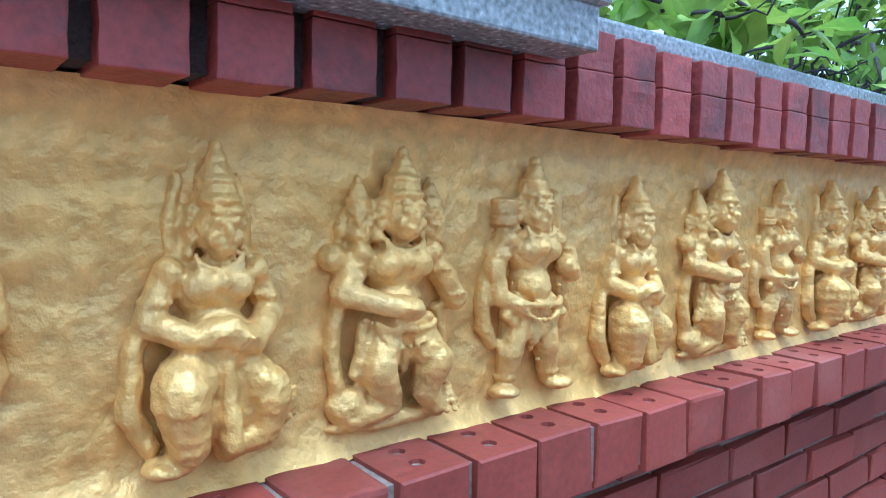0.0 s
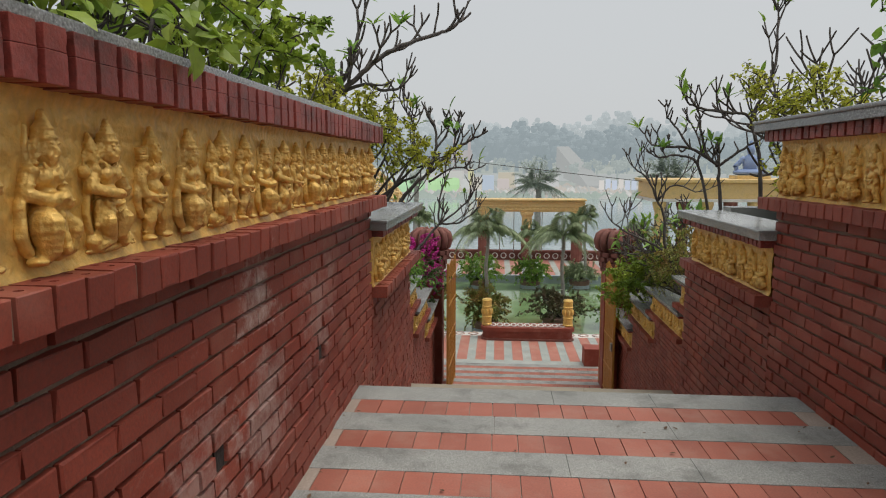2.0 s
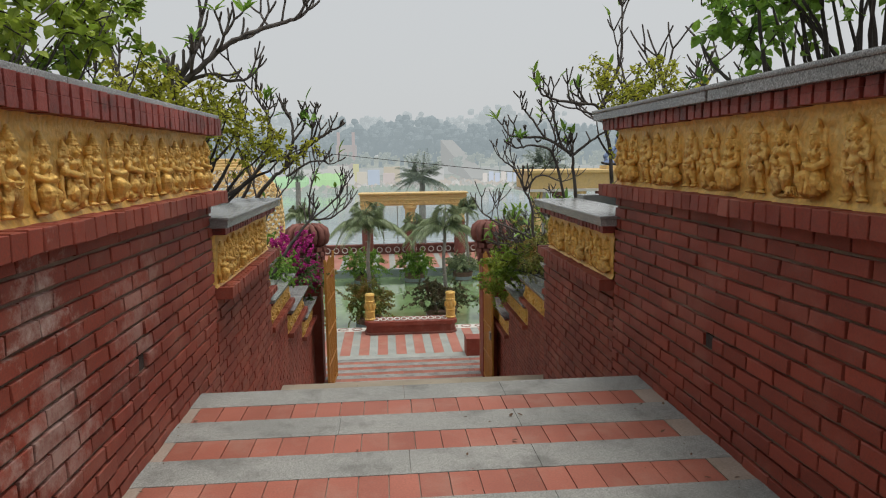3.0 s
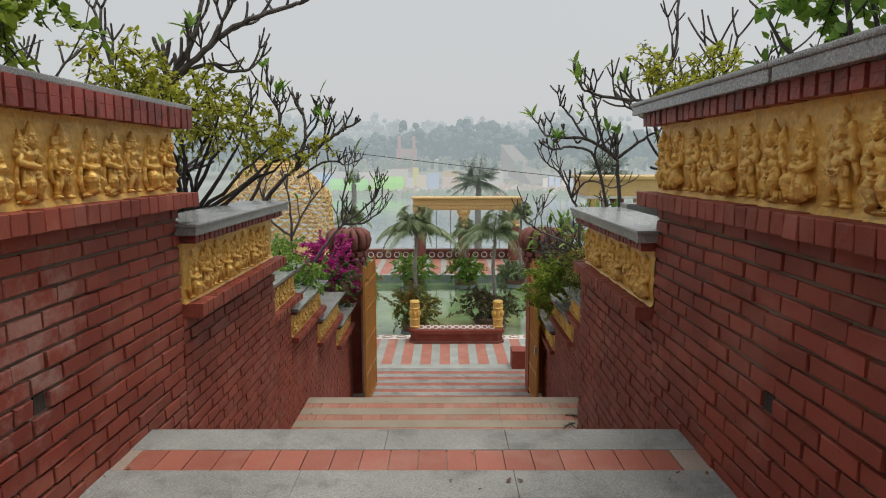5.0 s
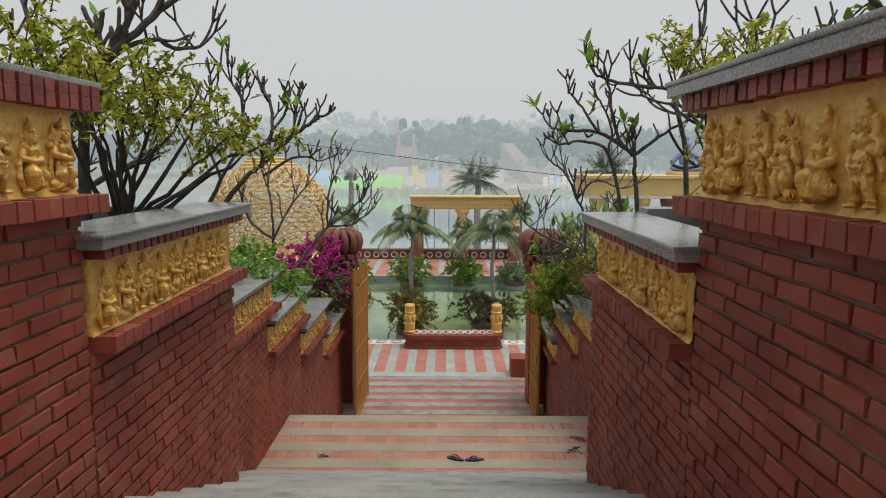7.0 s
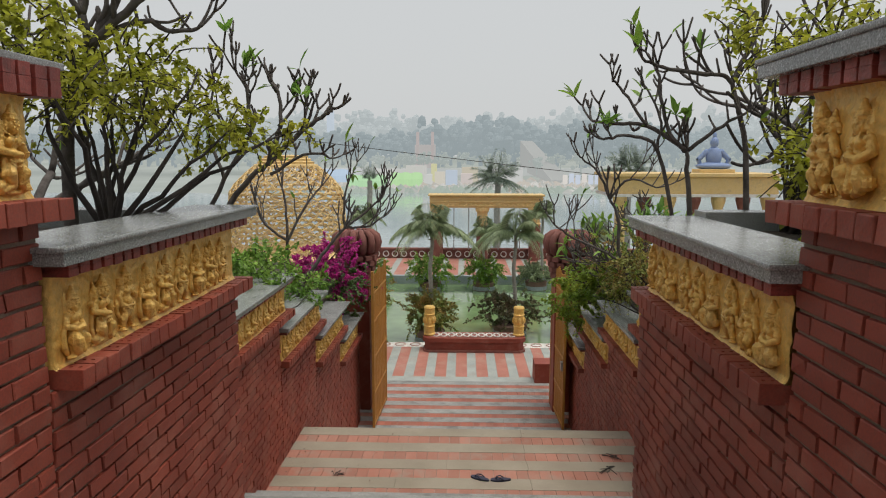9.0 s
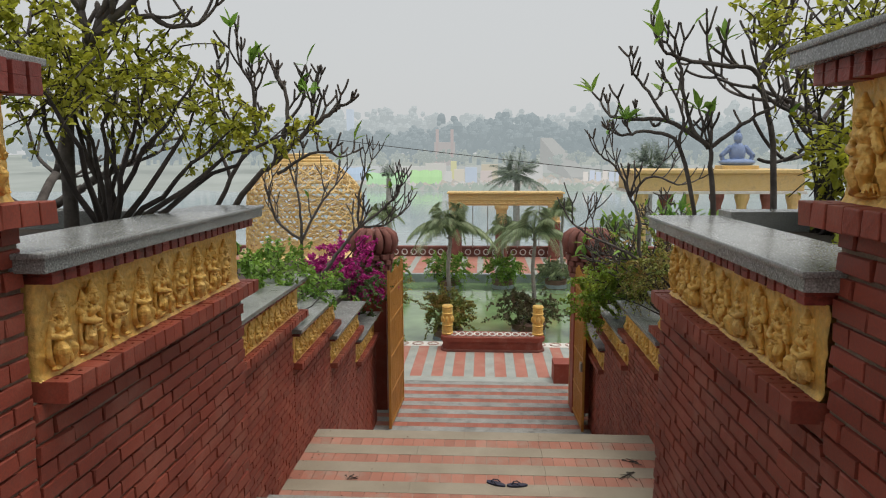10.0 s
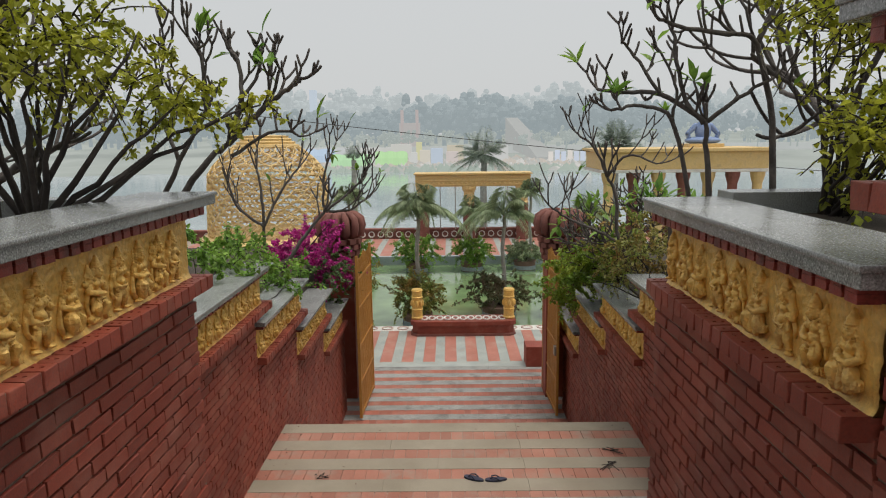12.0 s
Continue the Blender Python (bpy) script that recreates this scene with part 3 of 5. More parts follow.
FIG_HI = [figure(k, 0.0028) for k in range(3)]
FIG_LO = [figure(k, 0.009) for k in range(3)]


def plaster(x0, x1, face, side, z, h, step):
    nx, nz = int((x1 - x0) / step), max(6, int(h / step))
    verts, faces = [], []
    for j in range(nz + 1):
        for i in range(nx + 1):
            x, zz = x0 + (x1 - x0) * i / nx, z + h * j / nz
            low = max(0, 1 - (zz - z) / 0.05)
            o = 0.006 * noise.noise((x * 6, zz * 6, face)) + 0.005 * noise.noise((x * 14, zz * 34, face)) + 0.003 * noise.noise((x * 45, zz * 60, 3)) + 0.02 * low * low + 0.010 * max(0, 1 - (z + h - zz) / 0.03)
            if i in (0, nx):
                o -= 0.008
            verts.append((x, face - side * o, zz))
    for j in range(nz):
        for i in range(nx):
            a = j * (nx + 1) + i
            q = (a, a + 1, a + nx + 2, a + nx + 1)
            faces.append(q if side > 0 else q[::-1])
    k = len(verts)
    for i in (0, nx):
        s = len(verts)
        for j in range(nz + 1):
            verts.append((verts[j * (nx + 1) + i][0], face + side * 0.08, z + h * j / nz))
        for j in range(nz):
            a, b = j * (nx + 1) + i, (j + 1) * (nx + 1) + i
            faces.append((a, b, s + j + 1, s + j))
    return verts, faces


for fr, x0, x1, face, side, z, h, pitch, hero in FRIEZES:
    v, f = plaster(x0, x1 - 0.03, face, side, z - 0.004, h + 0.004, 0.009 if hero else 0.04)
    raw("plaster", v, f, GOLD, fr, smooth=True)
    start = 0.243 - 18 * pitch if x0 < 0 else x0 + 0.13
    order = 1
    x = start
    while x < x1 - 0.11:
        if x > x0 + 0.09:
            s = h / 0.40 * (1.0 + random.uniform(-0.03, 0.03))
            if x0 < 0 and side > 0 and abs(x - 0.243) < 0.01:
                order = 1
            slip = 0.024 if abs(x - 0.243) < 0.01 else random.uniform(-0.006, 0.006)
            m = Matrix.Translation((x + slip, face + side * 0.004, z + 0.024 * h / 0.40 + (0.0 if order else 0.002)))
            m = m @ Matrix.Rotation(0 if side > 0 else math.pi, 4, "Z") @ Matrix.Rotation(radians(random.uniform(-2, 2)), 4, "Y") @ Matrix.Diagonal((s * random.uniform(0.95, 1.05), s, s, 1))
            place("relief_figure", (FIG_HI if hero else FIG_LO)[order], m, fr)
        order = {1: 2, 2: 0, 0: 1}[order]
        x += pitch


# ---- gate, pillars and the lower terrace ----
def tube(bm, pts, radii, sides=6, cap=True):
    rings = []
    for i, p in enumerate(pts):
        a = Vector(pts[max(i - 1, 0)])
        b = Vector(pts[min(i + 1, len(pts) - 1)])
        d = (b - a).normalized()
        u = d.orthogonal().normalized()
        if rings:
            u = (last - d * last.dot(d)).normalized() if (last - d * last.dot(d)).length > 1e-4 else u
        last = u
        w = d.cross(u)
        rings.append([bm.verts.new(Vector(p) + radii[i] * (math.cos(2 * math.pi * k / sides) * u + math.sin(2 * math.pi * k / sides) * w)) for k in range(sides)])
    for r, q in zip(rings, rings[1:]):
        for k in range(sides):
            bm.faces.new((r[k], r[(k + 1) % sides], q[(k + 1) % sides], q[k]))
    if cap:
        bm.faces.new(rings[0][::-1])
        bm.faces.new(rings[-1])


def lathe(bm, profile, c, sides=24):
    rings = [[bm.verts.new((c[0] + r * math.cos(2 * math.pi * k / sides), c[1] + r * math.sin(2 * math.pi * k / sides), c[2] + z)) for k in range(sides)] for r, z in profile]
    for a, b in zip(rings, rings[1:]):
        for k in range(sides):
            bm.faces.new((a[k], a[(k + 1) % sides], b[(k + 1) % sides], b[k]))
    bm.faces.new(rings[0][::-1])
    bm.faces.new(rings[-1])


def lathed(profile, c, sides=24):
    bm = bmesh.new()
    lathe(bm, profile, c, sides)
    return bm


STEEL = mat("dull_steel", (0.3, 0.29, 0.27), (0.4, 0.39, 0.36), 0.4, metal=0.8, bump=0.05)
WHITE = mat("pale_mosaic", (0.55, 0.53, 0.5), (0.68, 0.66, 0.62), 0.7, fine=40, bump=0.2)
PILLAR = mat("brown_brick_pillar", (0.15, 0.052, 0.04), (0.22, 0.085, 0.066), 0.8, scale=3, fine=40, bump=0.5, vary=0.2)


def gate_leaf(a, b, z0, z1, lock):
    """One leaf of the gate from a to b on the plan, both bars and frame."""
    g = thing("gate_leaf", "tall open gate leaf of orange painted steel", "gate", "gate leaves")
    a, b = Vector((*a, 0)), Vector((*b, 0))
    def bar(name, p, q, zz0, zz1, w):
        bm = bmesh.new()
        tube(bm, [(*p.lerp(q, 0).xy, zz0), (*q.xy, zz1)], [w, w], 4)
        return part(name, bm, GATE, g)
    n = 20
    for i in range(n + 1):
        f = i / n
        p = a.lerp(b, f)
        bar("upright", p, p, z0, z1 - 0.12 * abs(math.sin(f * math.pi * 2)), 0.04 if i in (0, n) else 0.02)
    for h in (0.02, 0.22, 0.45, 0.68, 0.86):
        zz = z0 + (z1 - z0) * h
        bar("rail", a, b, zz, zz, 0.032)
    for k in range(6):
        p = a.lerp(b, 0.15 + 0.14 * k)
        bm = bmesh.new()
        tube(bm, [p + Vector((0.0, 0, z0 + (z1 - z0) * 0.88)) + 0.13 * (Vector((0, 0, math.sin(t))) + (b - a).normalized() * math.cos(t)) for t in [j * math.pi / 4 for j in range(9)]], [0.014] * 9, 4, False)
        part("scroll", bm, GATE, g)
    # a sheet behind the bars
    d = (b - a).normalized()
    nrm = Vector((-d.y, d.x, 0)) * 0.008
    bm = bmesh.new()
    v = [bm.verts.new(p) for p in ((a - nrm) + Vector((0, 0, z0 + 0.03)), (b - nrm) + Vector((0, 0, z0 + 0.03)), (b - nrm) + Vector((0, 0, z0 + (z1 - z0) * 0.86)), (a - nrm) + Vector((0, 0, z0 + (z1 - z0) * 0.86)), (a + nrm) + Vector((0, 0, z0 + 0.03)), (b + nrm) + Vector((0, 0, z0 + 0.03)), (b + nrm) + Vector((0, 0, z0 + (z1 - z0) * 0.86)), (a + nrm) + Vector((0, 0, z0 + (z1 - z0) * 0.86)))]
    for q in ((0, 1, 2, 3), (7, 6, 5, 4), (0, 4, 5, 1), (1, 5, 6, 2), (2, 6, 7, 3), (3, 7, 4, 0)):
        bm.faces.new([v[i] for i in q])
    part("sheet", bm, GATE, g)
    p = a.lerp(b, 0.04)
    if lock:
        part("lock", boxbm(p.x - 0.08, p.x + 0.08, p.y + 0.01, p.y + 0.07, z0 + 1.35, z0 + 1.55, bevel=0.01), STEEL, g, "small steel padlock")
    return g


gate_leaf((17.6, 0.93), (19.4, 0.86), Z3 + 0.06, -0.95, False)
gate_leaf((17.65, -3.34), (19.4, -3.28), Z3 + 0.06, -0.95, True)

for px, py in ((19.2, 1.52), (19.2, -3.6)):
    pl = thing("gate_pillar", "square red brick gate pillar with a round fluted brick top", "pillar", "gate pillars")
    part("shaft", boxbm(px - 0.34, px + 0.34, py - 0.34, py + 0.34, Z3, -1.35, bevel=0.01), BRICK_J, pl)
    for k in range(4):
        r0 = 0.40 + 0.03 * k
        for j in range(12):
            a = 2 * math.pi * (j + 0.5 * (k % 2)) / 12
            bm = boxbm(-0.09, 0.09, -0.11, 0.02, 0, 0.125, bevel=0.02)
            bmesh.ops.transform(bm, matrix=Matrix.Translation((px + r0 * math.cos(a), py + r0 * math.sin(a), -1.33 + 0.14 * k)) @ Matrix.Rotation(a - math.pi / 2, 4, "Z"), verts=bm.verts[:])
            part("brick", bm, PILLAR, pl)
    part("core", lathed([(0.34, -1.36), (0.36, -0.78), (0.40, -0.7), (0.40, -0.3), (0.3, -0.22)], (px, py, 0)), PILLAR, pl)
    for j in range(14):
        a = 2 * math.pi * j / 14
        bm = bmesh.new()
        tube(bm, [(px + r * math.cos(a), py + r * math.sin(a), z) for r, z in ((0.38, -0.76), (0.50, -0.66), (0.53, -0.5), (0.50, -0.34), (0.38, -0.24), (0.26, -0.2))], [0.06, 0.085, 0.09, 0.085, 0.07, 0.03], 8)
        part("flute", bm, PILLAR, pl, smooth=True)

block("side_wall", (21.0, 21.6, -4.6, -3.05, Z3, Z3 + 0.55), BRICK_J, 0.01, "low brick wall stub beside the gate", "wall")

# bench between the terrace and the pool
bx, by0, by1 = 23.9, -3.07, 0.2
bench = thing("brick_bench", "long low brick bench with rounded ends and mosaic top", "bench")


def slab_round(x0, x1, y0, y1, z0, z1, c):
    pts = [(x0 + c, y0), (x1 - c, y0), (x1, y0 + c), (x1, y1 - c), (x1 - c, y1), (x0 + c, y1), (x0, y1 - c), (x0, y0 + c)]
    bm = bmesh.new()
    lo, hi = [bm.verts.new((*p, z0)) for p in pts], [bm.verts.new((*p, z1)) for p in pts]
    bm.faces.new(lo[::-1])
    bm.faces.new(hi)
    for k in range(8):
        bm.faces.new((lo[k], lo[(k + 1) % 8], hi[(k + 1) % 8], hi[k]))
    bmesh.ops.bevel(bm, geom=bm.edges[:], offset=0.012, segments=2, affect="EDGES")
    return bm


part("plinth", slab_round(bx, bx + 0.8, by0, by1, Z3, Z3 + 0.07, 0.18), PILLAR, bench)
part("body", slab_round(bx + 0.06, bx + 0.74, by0 + 0.06, by1 - 0.06, Z3 + 0.06, Z3 + 0.34, 0.16), BRICK_J, bench)
part("seat", slab_round(bx - 0.01, bx + 0.81, by0, by1, Z3 + 0.33, Z3 + 0.47, 0.18), BRICK_J, bench)
mosaic = part("mosaic", boxbm(bx + 0.12, bx + 0.68, by0 + 0.2, by1 - 0.2, Z3 + 0.46, Z3 + 0.478), PILLAR, bench, "red and white mosaic strip")
for k in range(11):
    bm = bmesh.new()
    yy = by0 + 0.42 + k * (by1 - by0 - 0.84) / 10
    tube(bm, [(bx + 0.4 + 0.2 * math.cos(t), yy + 0.1 * math.sin(t), Z3 + 0.482) for t in [j * math.pi / 6 for j in range(13)]], [0.03] * 13, 4, False)
    part("ring", bm, WHITE, mosaic)
for yy in (0.0, -2.87):
    ps = thing("gold_post", "short round gold painted post with carved bands", "post", "gold posts")
    zt = Z3 + 0.478
    part("shaft", lathed([(0.17, zt), (0.19, zt + 0.05), (0.165, zt + 0.08), (0.165, zt + 0.28), (0.185, zt + 0.31), (0.165, zt + 0.34), (0.165, zt + 0.66), (0.185, zt + 0.69), (0.165, zt + 0.72), (0.165, zt + 0.86), (0.18, zt + 0.9), (0.15, zt + 0.95)], (bx + 0.4, yy, 0)), GOLD, ps, smooth=False)
    for k in range(8):
        a = 2 * math.pi * k / 8
        bm = bmesh.new()
        blob(bm, (bx + 0.4 + 0.165 * math.cos(a), yy + 0.165 * math.sin(a), zt + 0.5), (0.05, 0.05, 0.11))
        part("petal", bm, GOLD, ps)

# terrace with stripes that run towards the pool
POOL0, POOL1 = 25.1, 37.6
STRIPE = mat("pale_granite_strip", (0.28, 0.31, 0.29), (0.36, 0.385, 0.36), 0.75, scale=2, fine=120, bump=0.1, dirt=(0.33, 0.25, 0.2), dirt_amount=0.5)
RING = mat("faded_red_mosaic", (0.42, 0.30, 0.26), (0.50, 0.38, 0.33), 0.8)
terr = thing("terrace_near", "terrace of terracotta strips between pale granite bands", "terrace", "", "structure")
part("bed", boxbm(21.1, POOL0, -14.0, 12.0, Z3 - 0.3, Z3 - 0.012), CEMENT, terr)
part("border", boxbm(21.1, 21.5, -14.0, 12.0, Z3 - 0.05, Z3 + 0.001), STRIPE, terr)
y, k = -9.0, 0
while y < 8.0:
    w = 0.27 if k % 2 else 0.33
    part("granite_band" if k % 2 else "terracotta_band", boxbm(21.5, POOL0 - 0.55, y, y + w - 0.004, Z3 - 0.05, Z3 + 0.001), STRIPE if k % 2 else TILE_J, terr)
    y, k = y + w, k + 1
part("pool_rim", boxbm(POOL0 - 0.55, POOL0, -14.0, 12.0, Z3 - 0.4, Z3 + 0.004), WHITE, terr)
for k in range(26):
    bm = bmesh.new()
    yy = -7 + k * 0.5
    tube(bm, [(POOL0 - 0.27 + 0.17 * math.cos(t), yy + 0.17 * math.sin(t), Z3 + 0.006) for t in [j * math.pi / 5 for j in range(11)]], [0.035] * 11, 4, False)
    part("ring", bm, RING, terr)

POOLW = mat("green_pool_water", (0.14, 0.22, 0.10), (0.17, 0.26, 0.12), 0.06, scale=0.3, fine=1.2, bump=0.03, bump_dist=0.02)
BLUEWALL = mat("faded_blue_wall", (0.25, 0.31, 0.34), (0.35, 0.40, 0.42), 0.8, scale=1, fine=20, bump=0.2)
block("water_pool", (POOL0, POOL1, -14.0, 12.0, Z3 - 0.5, Z3 - 0.32), POOLW, 0, "still green water in a garden pool", "water")
block("pool_wall", (POOL1, POOL1 + 0.3, -14.0, 12.0, Z3 - 0.4, Z3 + 0.12), BLUEWALL, 0.01, "low faded blue wall at the far side of the pool", "wall")
far = thing("terrace_far", "far terrace of striped terracotta paving", "terrace", "", "structure")
part("bed", boxbm(POOL1 + 0.3, 46.2, -40.0, 40.0, Z3 - 0.3, Z3 - 0.02), CEMENT, far)
y, k = -16.0, 0
while y < 14.0:
    w = 0.35 if k % 2 else 0.6
    part("granite_band" if k % 2 else "terracotta_band", boxbm(POOL1 + 0.3, 44.6, y, y + w - 0.004, Z3 - 0.05, Z3), STRIPE if k % 2 else TILE_J, far)
    y, k = y + w, k + 1
par = thing("parapet", "low red parapet with white rings along the lake", "parapet", "", "structure")
part("wall", boxbm(44.7, 45.0, -30.0, 30.0, Z3 - 0.4, Z3 + 0.52, bevel=0.02), PILLAR, par)
part("coping", boxbm(44.62, 45.08, -30.0, 30.0, Z3 + 0.52, Z3 + 0.62, bevel=0.01), PILLAR, par)
for k in range(56):
    bm = bmesh.new()
    yy = -17 + k * 0.56
    tube(bm, [(44.69, yy + 0.17 * math.cos(t), Z3 + 0.27 + 0.17 * math.sin(t)) for t in [j * math.pi / 5 for j in range(11)]], [0.04] * 11, 4, False)
    part("ring", bm, WHITE, par)

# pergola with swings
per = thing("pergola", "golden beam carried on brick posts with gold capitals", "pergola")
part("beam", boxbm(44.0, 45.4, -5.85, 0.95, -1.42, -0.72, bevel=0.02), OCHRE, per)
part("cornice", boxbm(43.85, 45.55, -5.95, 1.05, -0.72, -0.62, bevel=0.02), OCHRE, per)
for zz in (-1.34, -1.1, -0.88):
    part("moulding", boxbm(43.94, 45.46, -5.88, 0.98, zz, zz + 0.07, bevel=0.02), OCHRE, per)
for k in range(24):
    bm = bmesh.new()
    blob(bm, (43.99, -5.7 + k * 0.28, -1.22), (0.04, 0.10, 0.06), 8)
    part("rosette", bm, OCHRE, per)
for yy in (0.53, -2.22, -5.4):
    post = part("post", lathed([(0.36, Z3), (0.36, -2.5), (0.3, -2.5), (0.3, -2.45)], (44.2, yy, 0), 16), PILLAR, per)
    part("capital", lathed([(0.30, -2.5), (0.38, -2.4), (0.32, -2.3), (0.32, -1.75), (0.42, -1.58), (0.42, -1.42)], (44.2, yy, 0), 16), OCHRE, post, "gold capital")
for yy in (-0.5, -1.4, -3.2, -4.5):
    bm = bmesh.new()
    tube(bm, [(44.3, yy, -1.42), (44.3, yy, Z3 + 0.6)], [0.03, 0.03], 5)
    part("chain", bm, STEEL, per)

# openwork dome
dcx, dcy = 31.0, 6.25
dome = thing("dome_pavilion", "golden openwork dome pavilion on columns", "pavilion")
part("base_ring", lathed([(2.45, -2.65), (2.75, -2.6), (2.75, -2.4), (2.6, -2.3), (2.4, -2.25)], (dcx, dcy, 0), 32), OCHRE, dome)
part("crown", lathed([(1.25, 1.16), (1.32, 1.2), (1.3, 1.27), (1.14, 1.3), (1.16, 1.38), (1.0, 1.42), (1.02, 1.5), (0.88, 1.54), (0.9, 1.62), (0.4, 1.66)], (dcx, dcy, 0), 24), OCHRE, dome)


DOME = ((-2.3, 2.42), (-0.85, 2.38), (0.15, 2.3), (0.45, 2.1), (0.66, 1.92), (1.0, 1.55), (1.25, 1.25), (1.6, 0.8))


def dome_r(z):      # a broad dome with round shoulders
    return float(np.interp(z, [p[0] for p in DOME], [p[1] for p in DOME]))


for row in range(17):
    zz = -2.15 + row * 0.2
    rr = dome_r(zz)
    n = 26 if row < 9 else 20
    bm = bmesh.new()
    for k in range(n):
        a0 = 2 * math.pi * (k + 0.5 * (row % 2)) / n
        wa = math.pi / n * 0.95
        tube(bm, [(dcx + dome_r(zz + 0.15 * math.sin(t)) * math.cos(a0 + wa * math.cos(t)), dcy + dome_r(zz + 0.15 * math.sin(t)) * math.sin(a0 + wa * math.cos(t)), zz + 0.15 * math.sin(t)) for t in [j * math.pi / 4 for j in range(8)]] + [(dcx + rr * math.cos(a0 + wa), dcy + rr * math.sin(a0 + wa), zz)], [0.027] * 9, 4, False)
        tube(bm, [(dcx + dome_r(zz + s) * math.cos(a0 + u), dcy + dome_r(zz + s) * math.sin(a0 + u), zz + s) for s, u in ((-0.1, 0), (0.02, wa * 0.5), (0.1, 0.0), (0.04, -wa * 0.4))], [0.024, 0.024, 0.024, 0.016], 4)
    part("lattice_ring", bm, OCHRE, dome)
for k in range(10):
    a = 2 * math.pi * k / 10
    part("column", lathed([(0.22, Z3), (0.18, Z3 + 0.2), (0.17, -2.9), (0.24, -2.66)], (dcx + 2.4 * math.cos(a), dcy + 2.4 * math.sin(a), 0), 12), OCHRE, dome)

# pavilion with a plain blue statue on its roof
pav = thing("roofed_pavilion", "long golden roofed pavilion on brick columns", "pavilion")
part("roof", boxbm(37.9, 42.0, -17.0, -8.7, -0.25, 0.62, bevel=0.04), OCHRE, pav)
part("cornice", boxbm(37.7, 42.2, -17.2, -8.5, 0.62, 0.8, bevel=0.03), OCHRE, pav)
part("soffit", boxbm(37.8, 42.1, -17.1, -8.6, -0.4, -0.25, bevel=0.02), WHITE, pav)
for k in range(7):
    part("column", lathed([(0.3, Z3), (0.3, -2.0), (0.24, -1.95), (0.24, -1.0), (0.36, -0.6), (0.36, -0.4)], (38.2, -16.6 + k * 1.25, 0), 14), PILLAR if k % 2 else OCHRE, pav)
# statue blue, lightened in its base colour as if seen through haze
BLUE = mat("hazed_blue_statue_paint", (0.17, 0.24, 0.42), (0.21, 0.29, 0.48), 0.6)
bm = bmesh.new()
blob(bm, (40, -14.4, 1.15), (0.6, 0.95, 0.22), 16)
blob(bm, (40, -14.4, 1.65), (0.35, 0.42, 0.55), 16)
blob(bm, (40, -14.4, 2.4), (0.24, 0.22, 0.3), 12)
limb(bm, [(40, -14.0, 1.9), (40, -13.6, 1.5), (40, -13.7, 1.2)], [0.16, 0.13, 0.11])
limb(bm, [(40, -14.8, 1.9), (40, -15.2, 1.5), (40, -15.1, 1.2)], [0.16, 0.13, 0.11])
blob(bm, (40, -14.4, 2.75), (0.12, 0.12, 0.2), 8)
tagged(part("statue", bm, BLUE, smooth=True), "plain blue painted seated statue on the pavilion roof", "statue")
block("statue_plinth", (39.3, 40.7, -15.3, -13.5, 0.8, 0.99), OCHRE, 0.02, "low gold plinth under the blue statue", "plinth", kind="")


# ---- lake, far shore and the misty distance ----
LAKE = mat("misty_lake_water", (0.24, 0.30, 0.31), (0.28, 0.34, 0.35), 0.10, scale=0.02, fine=0.6, bump=0.02, bump_dist=0.05)


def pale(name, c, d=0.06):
    """Far material with the mist put into its colour and added as a glow."""
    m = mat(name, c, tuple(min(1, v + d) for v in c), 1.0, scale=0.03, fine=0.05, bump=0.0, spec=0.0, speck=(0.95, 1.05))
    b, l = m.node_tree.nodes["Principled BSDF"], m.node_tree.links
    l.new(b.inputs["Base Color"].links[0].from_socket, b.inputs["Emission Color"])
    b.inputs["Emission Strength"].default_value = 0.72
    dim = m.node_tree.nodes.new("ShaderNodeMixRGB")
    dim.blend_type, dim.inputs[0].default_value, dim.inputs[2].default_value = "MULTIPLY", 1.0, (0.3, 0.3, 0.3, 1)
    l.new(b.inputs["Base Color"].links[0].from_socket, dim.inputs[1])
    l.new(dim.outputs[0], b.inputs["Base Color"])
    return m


# tones already greyed towards the mist
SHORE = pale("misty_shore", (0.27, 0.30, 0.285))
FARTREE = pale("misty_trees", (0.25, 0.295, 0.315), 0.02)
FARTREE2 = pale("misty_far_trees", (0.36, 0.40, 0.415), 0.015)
block("ground", (-10.0, 46.2, -60.0, 60.0, -9.0, Z3 - 0.6), CEMENT, 0, "earth under the terraces", "ground")
block("bank", (46.2, 47.0, -80.0, 80.0, -9.0, Z3 - 0.25), SHORE, 0, "stone bank above the lake", "bank")
block("water_lake", (47.0, 205.0, -900.0, 900.0, -9.0, -7.6), LAKE, 0, "still grey lake water in mist", "water")


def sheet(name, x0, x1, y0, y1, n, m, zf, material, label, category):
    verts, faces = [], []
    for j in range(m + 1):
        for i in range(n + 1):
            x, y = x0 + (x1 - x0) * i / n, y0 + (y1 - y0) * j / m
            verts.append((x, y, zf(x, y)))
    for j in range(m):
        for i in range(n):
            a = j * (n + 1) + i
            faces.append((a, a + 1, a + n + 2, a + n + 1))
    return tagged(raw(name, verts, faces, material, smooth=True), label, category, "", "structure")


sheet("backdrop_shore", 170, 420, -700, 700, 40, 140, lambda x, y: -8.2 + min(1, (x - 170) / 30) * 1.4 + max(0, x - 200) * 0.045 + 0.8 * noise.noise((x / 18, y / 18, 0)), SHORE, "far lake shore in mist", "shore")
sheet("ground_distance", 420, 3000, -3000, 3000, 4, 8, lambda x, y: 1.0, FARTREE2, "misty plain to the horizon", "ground")


